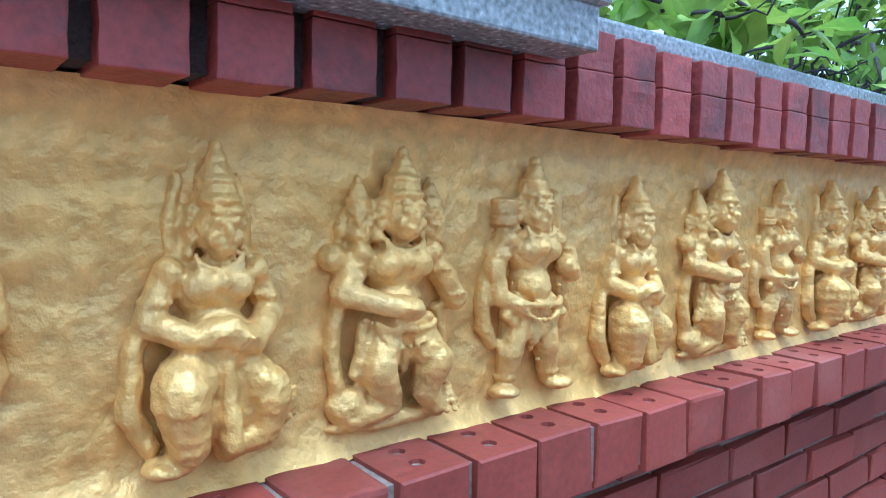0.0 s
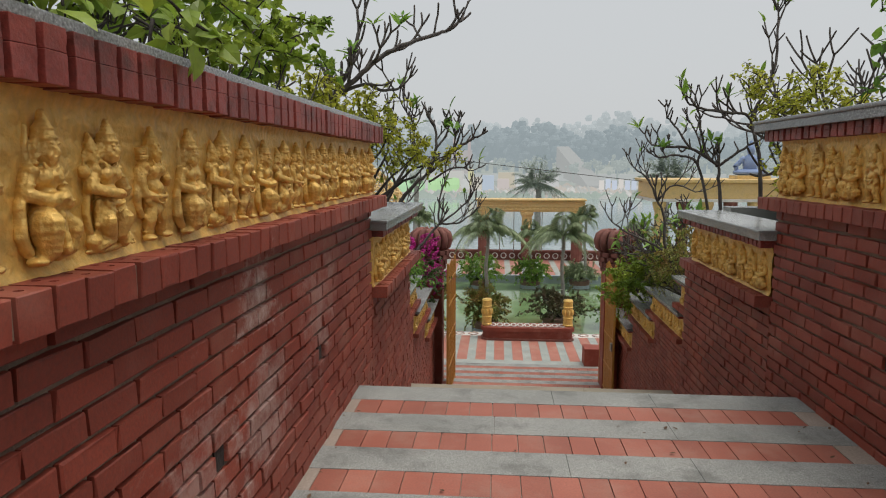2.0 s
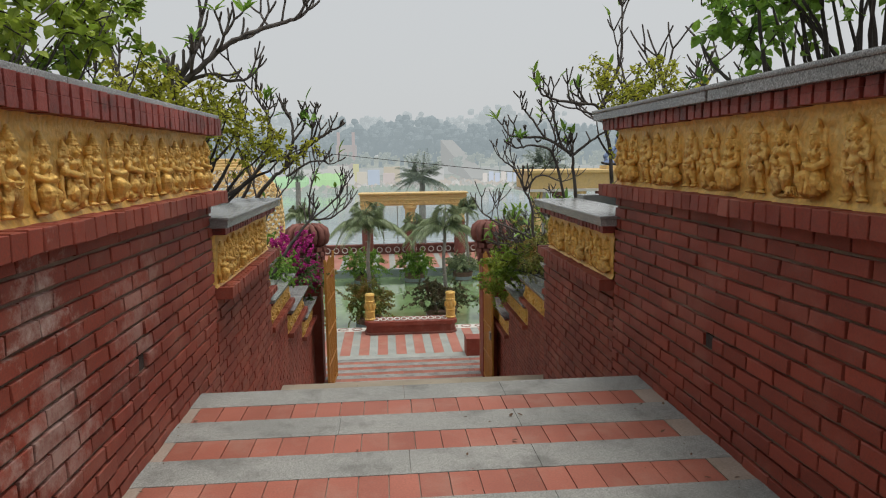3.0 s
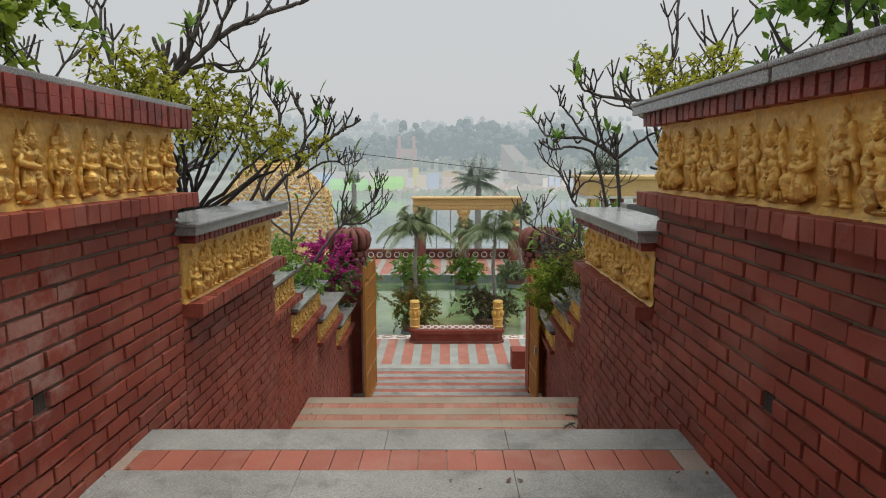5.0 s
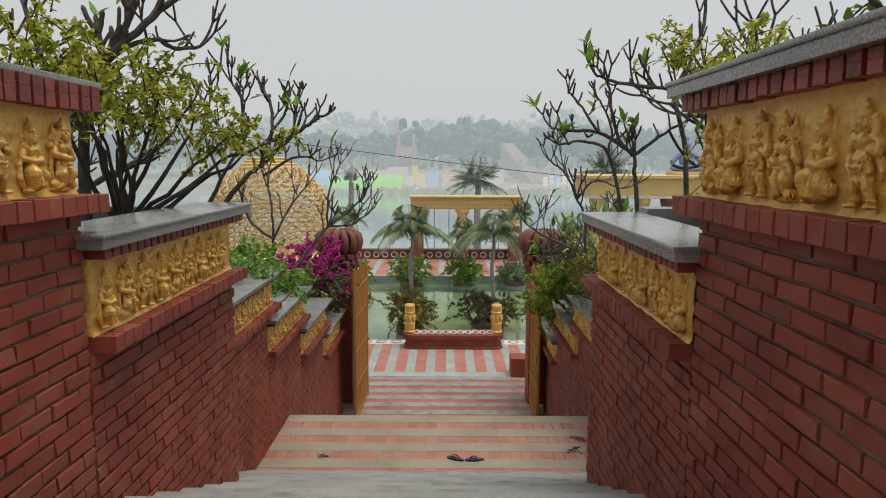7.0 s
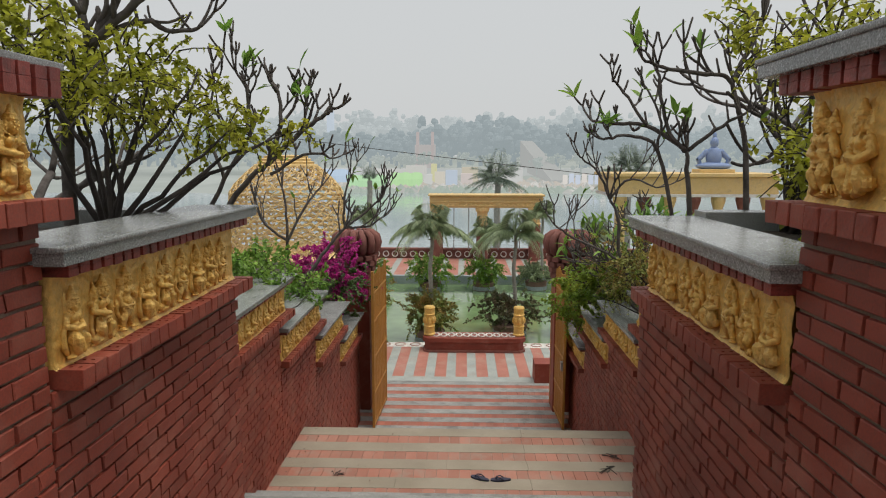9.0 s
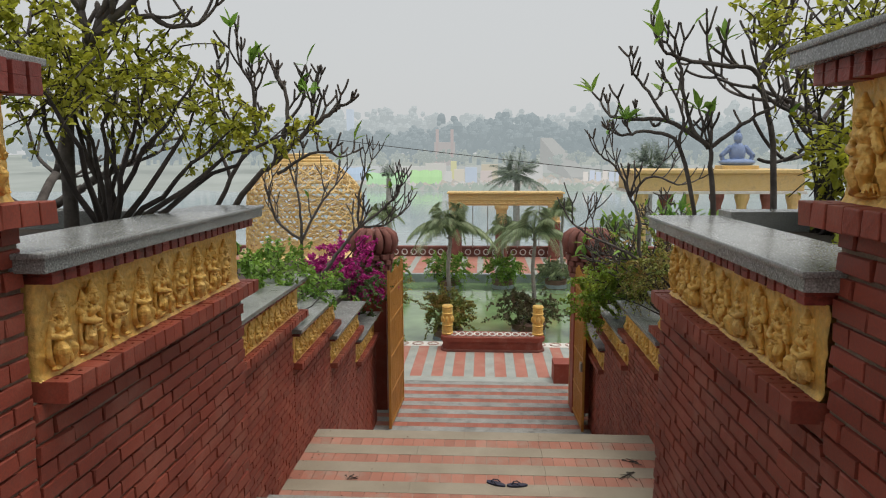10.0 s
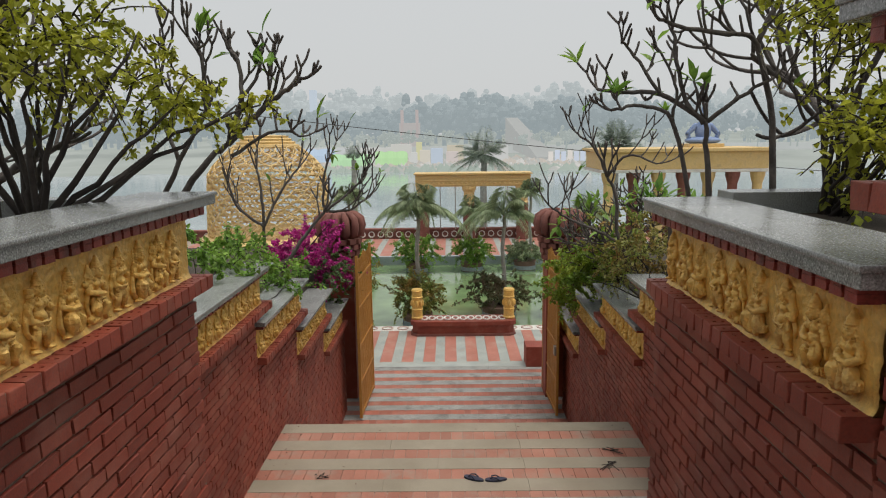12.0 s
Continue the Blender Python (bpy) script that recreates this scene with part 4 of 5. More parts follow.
def grove(name, x, y0, y1, n, h0, h1, material, label, bump=None):
    rnd = random.Random(int(x))
    verts, faces = [], []
    for k in range(n):
        yy = y0 + (y1 - y0) * (k + rnd.random()) / n
        xx = x + rnd.uniform(-14, 14)
        h = rnd.uniform(h0, h1) * (bump(yy) if bump else 1)
        r = h * rnd.uniform(0.32, 0.5)
        base = -2 + max(0, xx - 200) * 0.045
        for q in range(54):
            o = Vector((rnd.gauss(0, 0.42), rnd.gauss(0, 0.42), rnd.gauss(0, 0.4)))
            c = Vector((xx + r * o.x, yy + r * 1.25 * o.y, base + h * (0.5 + 0.46 * max(-1, min(1, o.z)))))
            s = r * rnd.uniform(0.12, 0.32)
            i = len(verts)
            verts += [c + s * rnd.uniform(0.75, 1.25) * Vector(p) for p in BALLS[6][0]]
            faces += [tuple(i + j for j in f) for f in BALLS[6][1]]
        i = len(verts)
        t = r * 0.09
        for zz, tt in ((base - 2, t * 1.3), (base + h * 0.6, t * 0.6)):
            verts += [(xx - tt, yy - tt, zz), (xx + tt, yy - tt, zz), (xx + tt, yy + tt, zz), (xx - tt, yy + tt, zz)]
        faces += [(i, i + 1, i + 5, i + 4), (i + 1, i + 2, i + 6, i + 5), (i + 2, i + 3, i + 7, i + 6), (i + 3, i, i + 4, i + 7)]
    return tagged(raw(name, verts, faces, material), label, "trees", "", "stuff")


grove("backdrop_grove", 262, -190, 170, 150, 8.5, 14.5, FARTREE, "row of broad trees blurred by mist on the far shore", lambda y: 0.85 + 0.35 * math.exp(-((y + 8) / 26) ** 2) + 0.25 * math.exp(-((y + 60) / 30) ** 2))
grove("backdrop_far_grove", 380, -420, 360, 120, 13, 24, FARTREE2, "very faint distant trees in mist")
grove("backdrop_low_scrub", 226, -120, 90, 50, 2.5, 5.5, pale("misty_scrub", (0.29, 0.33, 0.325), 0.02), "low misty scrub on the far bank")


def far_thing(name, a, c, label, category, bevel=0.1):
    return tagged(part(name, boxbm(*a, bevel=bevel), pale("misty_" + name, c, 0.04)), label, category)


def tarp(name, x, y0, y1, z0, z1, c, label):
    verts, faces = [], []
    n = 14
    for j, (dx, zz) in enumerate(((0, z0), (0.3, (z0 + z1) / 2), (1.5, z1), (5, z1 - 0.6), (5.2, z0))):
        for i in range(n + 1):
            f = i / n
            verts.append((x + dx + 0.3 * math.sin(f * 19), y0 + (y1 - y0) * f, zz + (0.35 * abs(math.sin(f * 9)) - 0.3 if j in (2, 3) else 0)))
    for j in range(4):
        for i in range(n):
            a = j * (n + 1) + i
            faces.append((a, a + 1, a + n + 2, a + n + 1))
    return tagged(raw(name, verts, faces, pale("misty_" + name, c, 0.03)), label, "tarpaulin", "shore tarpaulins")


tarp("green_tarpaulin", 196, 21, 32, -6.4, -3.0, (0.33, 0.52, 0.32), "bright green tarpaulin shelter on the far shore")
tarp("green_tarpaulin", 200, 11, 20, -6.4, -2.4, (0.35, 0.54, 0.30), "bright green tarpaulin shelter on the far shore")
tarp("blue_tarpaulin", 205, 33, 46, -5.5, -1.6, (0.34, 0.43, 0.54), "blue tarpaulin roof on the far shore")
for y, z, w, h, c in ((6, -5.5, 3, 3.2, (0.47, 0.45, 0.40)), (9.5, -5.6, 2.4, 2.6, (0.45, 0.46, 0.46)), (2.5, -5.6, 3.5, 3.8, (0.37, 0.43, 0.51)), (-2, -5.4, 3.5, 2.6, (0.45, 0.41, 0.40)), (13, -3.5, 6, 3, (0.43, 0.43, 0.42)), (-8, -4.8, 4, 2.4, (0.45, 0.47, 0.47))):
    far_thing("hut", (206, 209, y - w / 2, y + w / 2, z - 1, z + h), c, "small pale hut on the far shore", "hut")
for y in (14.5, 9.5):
    far_thing("gateway_post", (236, 237, y - 0.5, y + 0.5, -3, 10.5), (0.37, 0.33, 0.33), "red post of a far gateway, its colour paled for mist", "post")
far_thing("far_gateway", (236, 238, 8.5, 15.5, -3, 6.2), (0.345, 0.335, 0.335), "red base of a far gateway, its colour paled for mist", "gateway")
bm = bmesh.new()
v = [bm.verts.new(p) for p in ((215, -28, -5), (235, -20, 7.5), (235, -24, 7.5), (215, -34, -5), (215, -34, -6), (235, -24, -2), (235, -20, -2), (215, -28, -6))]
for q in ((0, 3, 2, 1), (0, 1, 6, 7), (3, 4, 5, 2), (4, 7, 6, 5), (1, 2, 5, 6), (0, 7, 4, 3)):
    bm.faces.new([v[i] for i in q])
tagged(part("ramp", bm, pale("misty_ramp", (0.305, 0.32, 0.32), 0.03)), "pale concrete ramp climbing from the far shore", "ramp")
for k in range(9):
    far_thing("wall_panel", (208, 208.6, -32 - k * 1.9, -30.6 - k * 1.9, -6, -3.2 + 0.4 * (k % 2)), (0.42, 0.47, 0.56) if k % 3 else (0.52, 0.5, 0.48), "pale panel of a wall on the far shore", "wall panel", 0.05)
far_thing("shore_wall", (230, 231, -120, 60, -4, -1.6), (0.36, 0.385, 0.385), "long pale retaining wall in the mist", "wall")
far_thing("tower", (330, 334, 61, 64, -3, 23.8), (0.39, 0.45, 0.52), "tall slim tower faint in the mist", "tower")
rnd = random.Random(77)
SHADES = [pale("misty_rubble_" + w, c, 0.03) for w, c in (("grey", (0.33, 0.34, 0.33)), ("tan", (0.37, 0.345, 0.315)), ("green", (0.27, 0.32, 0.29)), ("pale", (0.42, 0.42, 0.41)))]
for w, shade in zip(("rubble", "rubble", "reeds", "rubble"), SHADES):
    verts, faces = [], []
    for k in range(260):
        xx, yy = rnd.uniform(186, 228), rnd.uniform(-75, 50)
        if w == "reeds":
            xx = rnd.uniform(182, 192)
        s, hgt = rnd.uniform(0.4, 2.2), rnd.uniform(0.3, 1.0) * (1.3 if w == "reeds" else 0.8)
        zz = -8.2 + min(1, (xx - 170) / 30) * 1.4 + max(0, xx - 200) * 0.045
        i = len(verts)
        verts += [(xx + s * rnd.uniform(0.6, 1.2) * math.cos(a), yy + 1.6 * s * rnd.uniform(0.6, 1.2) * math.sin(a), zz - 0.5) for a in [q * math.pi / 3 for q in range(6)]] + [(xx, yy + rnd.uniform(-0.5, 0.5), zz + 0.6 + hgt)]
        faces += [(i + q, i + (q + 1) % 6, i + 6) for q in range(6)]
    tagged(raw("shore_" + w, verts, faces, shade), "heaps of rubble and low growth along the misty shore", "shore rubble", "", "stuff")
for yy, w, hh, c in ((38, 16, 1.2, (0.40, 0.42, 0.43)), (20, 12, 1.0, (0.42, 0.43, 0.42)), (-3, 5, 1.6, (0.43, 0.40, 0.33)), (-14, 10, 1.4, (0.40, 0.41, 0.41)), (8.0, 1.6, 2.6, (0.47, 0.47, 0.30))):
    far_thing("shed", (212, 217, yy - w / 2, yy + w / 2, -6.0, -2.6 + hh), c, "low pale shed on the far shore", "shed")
bm = bmesh.new()
tube(bm, [(40 + 0.001 * k, 22 - k * 3.0, 4.4 - 0.315 * k - 0.55 * math.sin(math.pi * k / 20)) for k in range(21)], [0.018] * 21, 5)
tagged(part("cable", bm, DARKBARK), "thin dark overhead cable sagging across the lake", "cable")


# ---- plants ----
def leaf_into(verts, faces, p, d, up, size, width=0.55, fold=0.15, droop=0.2):
    """A pointed leaf of six triangles, folded along its rib."""
    side = d.cross(up)
    side = side.normalized() if side.length > 1e-4 else d.orthogonal().normalized()
    n = side.cross(d)
    i = len(verts)
    w = size * width * 0.5
    verts += [p, p + d * size * 0.35 + side * w + n * fold * w, p + d * size * 0.38, p + d * size * 0.35 - side * w + n * fold * w, p + d * size * 0.72 + side * w * 0.62 + n * (fold * w - droop * size * 0.2), p + d * size * 0.72 - side * w * 0.62 + n * (fold * w - droop * size * 0.2), p + d * size - n * droop * size * 0.5]
    faces += [(i, i + 1, i + 2), (i, i + 2, i + 3), (i + 1, i + 4, i + 2), (i + 2, i + 5, i + 3), (i + 4, i + 6, i + 2), (i + 2, i + 6, i + 5)]


def rdir(rnd, up=0.0):
    while True:
        v = Vector((rnd.uniform(-1, 1), rnd.uniform(-1, 1), rnd.uniform(-1, 1)))
        if 0.05 < v.length < 1:
            v = v.normalized()
            v.z += up
            return v.normalized()


def plumeria(base, height, seed, spread=0.55, r0=0.05, levels=6, lean=(0, 0), leaves=10, label="bare frangipani tree with thick forked grey branches", bark=None, leafsize=0.22):
    rnd = random.Random(seed)
    t = thing("frangipani_tree", label, "tree", "frangipani trees", at=base)
    bm = bmesh.new()
    tips = []

    def grow(p, d, length, r, lev):
        pts, rad = [p], [r]
        q, dd = p.copy(), d.copy()
        steps = 5
        rise = 0.0 if lev > 2 else 0.05 + 0.03 * (2 - lev)
        for k in range(steps):
            dd = (dd + Vector((rnd.uniform(-0.1, 0.1), rnd.uniform(-0.1, 0.1), rise + rnd.uniform(-0.06, 0.06)))).normalized()
            q = q + dd * length / steps
            pts.append(q.copy())
            rad.append(r * (1 - 0.12 * (k + 1) / steps))
        if lev == 0:
            pts.append(q + dd * rad[-1] * 0.8)
            rad.append(rad[-1] * 0.45)
            tips.append((q, dd))
        tube(bm, pts, rad, 6 if r < 0.03 else 8)
        if lev == 0:
            return
        n = 3 if rnd.random() < 0.45 else 2
        a0 = rnd.uniform(0, 6.28)
        u = dd.orthogonal().normalized()
        w = dd.cross(u)
        for k in range(n):
            a = a0 + 2 * math.pi * k / n + rnd.uniform(-0.4, 0.4)
            s = spread * rnd.uniform(0.8, 1.3) * (1.15 if lev >= levels - 1 else 0.85)
            nd = (dd + s * 1.15 * (math.cos(a) * u + math.sin(a) * w)).normalized()
            if nd.z < 0.0:
                nd.z *= 0.3
            lv = lev - 1 if rnd.random() > 0.12 else max(0, lev - 2)
            grow(q, nd.normalized(), length * rnd.uniform(0.66, 0.9), max(0.0115, r * rnd.uniform(0.62, 0.76)), lv)

    grow(Vector((0, 0, -0.1)), Vector((lean[0], lean[1], 1)).normalized(), height * 0.22, r0, levels)
    part("trunk", bm, bark or BARK, t, smooth=True)
    verts, faces = [], []
    rnd.shuffle(tips)
    for q, d in tips[:leaves]:
        for k in range(rnd.choice((1, 2, 4))):
            ld = (d * 0.8 + rdir(rnd, 0.2)).normalized()
            leaf_into(verts, faces, q, ld, Vector((0, 0, 1)), leafsize * rnd.uniform(0.5, 1), 0.36, 0.25, 0.25)
    if verts:
        raw("crown", verts, faces, LEAF_G, t, "stuff")
    return t


def vine(name, base, seed, blobs, n, size, material, label, category="bush", stems=14, stem_r=0.014, width=0.75, bark=None, twigs=40):
    """A leafy shrub: stems that climb to each mass of its crown, twigs and many single leaves on them. blobs: (centre, radii)."""
    rnd = random.Random(seed)
    t = thing(name, label, category, at=base)
    b = Vector(base)
    bm = bmesh.new()
    verts, faces = [], []
    tot = sum(r[0] * r[1] * r[2] for _, r in blobs)
    for c, r in blobs:
        c = Vector(c) - b
        share = r[0] * r[1] * r[2] / tot
        for k in range(max(2, int(stems * share))):
            tip = c + Vector([rnd.gauss(0, 0.45) * v for v in r])
            st = Vector((rnd.uniform(-0.05, 0.05), rnd.uniform(-0.05, 0.05), -0.05))
            mid = st.lerp(tip, 0.5) + Vector((rnd.gauss(0, 0.1), rnd.gauss(0, 0.1), rnd.uniform(0, 0.15))) * (tip - st).length
            pts = [(1 - f) ** 2 * st + 2 * f * (1 - f) * mid + f * f * tip + Vector((rnd.gauss(0, 0.012), rnd.gauss(0, 0.012), rnd.gauss(0, 0.012))) for f in [i / 8 for i in range(9)]]
            tube(bm, pts, [stem_r * (1.25 - 0.95 * i / 8) for i in range(9)], 5)
        clusters = []
        for k in range(max(3, int(twigs * share))):
            while True:
                o = Vector((rnd.uniform(-1, 1), rnd.uniform(-1, 1), rnd.uniform(-1, 1)))
                if o.length < 1:
                    break
            o = o * (0.55 + 0.45 * rnd.random())
            a = c + Vector([o[i] * r[i] for i in range(3)])
            d = (o + rdir(rnd, 0.1) * 0.9).normalized()
            ln = rnd.uniform(0.25, 0.7) * min(r) + 0.08
            pts = [a + d * ln * f + Vector((0, 0, -0.25 * ln * f * f)) for f in (0, 0.33, 0.66, 1)]
            tube(bm, pts, [0.006, 0.005, 0.004, 0.003], 4)
            clusters.append(pts)
        for k in range(int(n * share)):
            pts = rnd.choice(clusters)
            f = rnd.random() * 2.99
            p = pts[int(f)].lerp(pts[int(f) + 1], f % 1) + rdir(rnd) * rnd.uniform(0, size * 0.7)
            d = rdir(rnd, -0.15)
            leaf_into(verts, faces, p, d, (Vector((0, 0, 1)) + rdir(rnd) * 0.6).normalized(), size * rnd.uniform(0.55, 1.15), width, 0.2, 0.25)
    part("trunk", bm, bark or DARKBARK, t, smooth=True)["kind"] = "stuff"
    raw("crown", verts, faces, material, t, "stuff")
    return t


PALMBARK = mat("pale_ringed_bark", (0.26, 0.25, 0.22), (0.36, 0.35, 0.31), 0.9, scale=5, fine=30, bump=0.5)


def palm(name, base, trunk_h, crown_r, seed, fronds=16, trunk_r=0.07, label="", material=None, droop=1.0, leaflets=36, low=8):
    rnd = random.Random(seed)
    t = thing(name, label, "palm tree", "palms", at=base)
    bm = bmesh.new()
    pts = [Vector((0.04 * math.sin(k), 0.04 * math.cos(k * 1.3), trunk_h * k / 8)) for k in range(9)]
    tube(bm, pts, [trunk_r * (1.2 - 0.35 * k / 8) for k in range(9)], 8)
    for k in range(1, 12):
        zz = trunk_h * k / 12
        lathe(bm, [(trunk_r * 1.0, zz), (trunk_r * 1.22 - trunk_r * 0.3 * k / 12, zz + 0.015), (trunk_r * 0.95, zz + 0.03)], (0.03 * math.sin(k), 0.03, 0), 8)
    part("trunk", bm, PALMBARK, t)
    top = Vector((0, 0, trunk_h - 0.05))
    bm = bmesh.new()
    verts, faces = [], []
    for k in range(fronds):
        a = 2 * math.pi * (k * 0.382 + rnd.uniform(-0.04, 0.04))
        el = radians(low + (86 - low) * rnd.random())
        d = Vector((math.cos(a) * math.cos(el), math.sin(a) * math.cos(el), math.sin(el)))
        ln = crown_r * rnd.uniform(0.85, 1.2)
        curve = []
        for i in range(9):
            f = i / 8
            curve.append(top + d * ln * f + Vector((0, 0, -droop * ln * (0.35 + 0.5 * math.cos(el)) * f * f)))
        tube(bm, curve, [0.018 * (1.1 - i / 9) + 0.003 for i in range(9)], 4)
        for i in range(leaflets):
            f = 0.15 + 0.85 * i / leaflets
            j = min(7, int(f * 8))
            p = curve[j].lerp(curve[j + 1], f * 8 - j)
            tang = (curve[j + 1] - curve[j]).normalized()
            side = tang.cross(Vector((0, 0, 1)))
            side = side.normalized() if side.length > 0.05 else Vector((1, 0, 0))
            for s in (-1, 1):
                ld = (side * s + tang * 0.55 + Vector((0, 0, -0.35 * droop))).normalized()
                leaf_into(verts, faces, p, ld, Vector((0, 0, 1)), ln * 0.34 * (1.15 - 0.7 * f) * rnd.uniform(0.85, 1.1), 0.048, 0.1, 0.5)
    part("rib", bm, LEAF_P, t)["kind"] = "stuff"
    raw("crown", verts, faces, material or LEAF_P, t, "stuff")
    return t


# planting beds behind the walls
for s, y0, y1, w0, w1 in ((1, 1.0, 6.0, 1.7, 6.0), (-1, -7.5, -2.74, -8.5, -3.9)):
    block("soil_bed", (-4.0, 7.86, y0, y1, -2.0, 1.02), SOIL, 0.0, "raised bed of dark soil behind the wall", "soil bed")
    block("soil_bed", (7.86, 10.2, w0, w1, -2.0, 0.5), SOIL, 0.0, "planting bed of dark soil beside the stairs", "soil bed")
    block("soil_bed", (10.2, 18.6, w0, w1, -4.6, -0.9), SOIL, 0.0, "lower bed of dark soil beside the stairs", "soil bed")
for y0, y1 in ((1.02, 2.6), (-4.3, -2.76)):
    block("bed_kerb", (7.6, 7.85, y0, y1, 0.9, 1.15), GRANITE, 0.006, "granite kerb closing the planting bed", "kerb")
block("bed_kerb", (4.6, 7.85, 2.6, 2.9, 0.9, 1.15), GRANITE, 0.006, "granite kerb closing the planting bed", "kerb")
block("bed_kerb", (4.6, 7.85, -4.6, -4.3, 0.9, 1.15), GRANITE, 0.006, "granite kerb closing the planting bed", "kerb")

def limbed(base, x, limbs, seed, twig=0.26, leaves=8, label="bare frangipani tree with thick forked grey branches", leafsize=0.2, thick=1.0):
    """A frangipani whose main limbs follow given lines (y, z) near the plane at x; forked shoots turn upwards along and at the end of each."""
    rnd = random.Random(seed)
    t = thing("frangipani_tree", label, "tree", "frangipani trees", at=base)
    o = Vector(base)
    bm = bmesh.new()
    tips = []

    def shoot(p, d, length, r, lev):
        pts, rad, q, dd = [p], [r], p.copy(), d.copy()
        for k in range(4):
            dd = (dd + Vector((rnd.uniform(-0.12, 0.12), rnd.uniform(-0.12, 0.12), 0.16 + rnd.uniform(-0.05, 0.08)))).normalized()
            q = q + dd * length / 4
            pts.append(q.copy())
            rad.append(r * (1 - 0.05 * k) * (1.08 if k == 3 else 1))
        if lev == 0:
            pts.append(q + dd * r * 1.1)
            rad.append(r * 0.45)
            tips.append((q, dd))
        tube(bm, pts, rad, 7)
        if lev:
            u = dd.orthogonal().normalized()
            w = dd.cross(u)
            a0, n = rnd.uniform(0, 6.28), (3 if rnd.random() < 0.35 else 2)
            for k in range(n):
                a = a0 + 2 * math.pi * k / n
                nd = (dd + 0.75 * rnd.uniform(0.7, 1.25) * (math.cos(a) * u + math.sin(a) * w)).normalized()
                nd.z = max(nd.z, -0.05)
                shoot(q, nd.normalized(), length * rnd.uniform(0.55, 0.95), max(0.0088, r * 0.84), lev - 1)

    for r, line in limbs:
        r *= 0.8
        off = rnd.uniform(-0.25, 0.25) if line[0] != limbs[0][1][0] else 0.0
        knots = [Vector((x + off * n / len(line), y, z)) - o for n, (y, z) in enumerate(line)]
        if line[0] == limbs[0][1][0]:
            knots[0] = Vector((0, 0, -0.1))
        pts = []
        for n in range(len(knots) - 1):
            p0, p1, p2, p3 = knots[max(n - 1, 0)], knots[n], knots[n + 1], knots[min(n + 2, len(knots) - 1)]
            for k in range(5):
                f = k / 5
                pts.append(0.5 * (2 * p1 + (p2 - p0) * f + (2 * p0 - 5 * p1 + 4 * p2 - p3) * f * f + (3 * p1 - p0 - 3 * p2 + p3) * f ** 3) + Vector((rnd.gauss(0, 0.006), rnd.gauss(0, 0.006), rnd.gauss(0, 0.006))))
        pts.append(knots[-1])
        m = len(pts) - 1
        rad = [r * thick * (1 - 0.42 * k / m) for k in range(m + 1)]
        tube(bm, pts, rad, 9)
        d = (pts[-1] - pts[-2]).normalized()
        for side in (-1, 1):
            shoot(pts[-1], (d + Vector((rnd.uniform(-0.5, 0.5), 0.4 * side, 0.35))).normalized(), twig * rnd.uniform(0.6, 1.0), rad[-1] * 0.85, 1)
        for k in range(3, m, 2):
            if line[0] == limbs[0][1][0] and k < m * 0.75:
                continue
            d = (pts[k + 1] - pts[k - 1]).normalized()
            shoot(pts[k], (0.5 * d + rdir(rnd, 0.7) * 0.9).normalized(), twig * rnd.uniform(0.5, 1.1), max(0.009, rad[k] * 0.6), rnd.choice((0, 1, 1, 2)))
    part("trunk", bm, BARK, t, smooth=True)
    verts, faces = [], []
    rnd.shuffle(tips)
    for q, d in tips[:leaves]:
        for k in range(rnd.choice((1, 2, 5))):
            leaf_into(verts, faces, q, (d * 0.8 + rdir(rnd, 0.2)).normalized(), Vector((0, 0, 1)), leafsize * rnd.uniform(0.5, 1), 0.36, 0.25, 0.25)
    if verts:
        raw("crown", verts, faces, LEAF_G, t, "stuff")
    return t


for a, b in ((1.0, 1.69), (-3.5, -2.68)):
    block("soil_bed", (7.89, 8.55, a, b, -2.0, 0.93), SOIL, 0.0, "small bed of dark soil behind the coping", "soil bed")
limbed((8.3, -2.9, 0.95), 8.3, [
    (0.030, [(-2.9, 0.95), (-2.85, 1.37), (-2.83, 1.58)]),
    (0.024, [(-2.83, 1.58), (-2.51, 1.78), (-2.25, 1.80), (-2.10, 1.83)]),
    (0.017, [(-2.51, 1.78), (-2.31, 2.03), (-2.22, 2.14)]),
    (0.023, [(-2.83, 1.58), (-2.69, 1.71), (-2.60, 2.05), (-2.57, 2.23)]),
    (0.022, [(-2.83, 1.58), (-3.03, 1.75), (-3.24, 1.87)])], 5, 0.15, 9)
limbed((8.35, -2.8, 0.95), 8.3, [
    (0.022, [(-2.8, 0.95), (-2.60, 1.58), (-2.38, 1.69), (-2.17, 1.67)]),
    (0.016, [(-2.60, 1.58), (-2.62, 1.85), (-2.5, 2.1)])], 6, 0.13, 3)
limbed((8.2, -3.3, 0.95), 8.3, [
    (0.032, [(-3.3, 0.95), (-3.28, 1.6), (-3.15, 2.1), (-3.0, 2.17)]),
    (0.024, [(-3.0, 2.17), (-2.66, 2.21), (-2.44, 2.29)]),
    (0.026, [(-3.15, 2.1), (-3.38, 2.6), (-3.45, 3.2)])], 7, 0.2, 10)
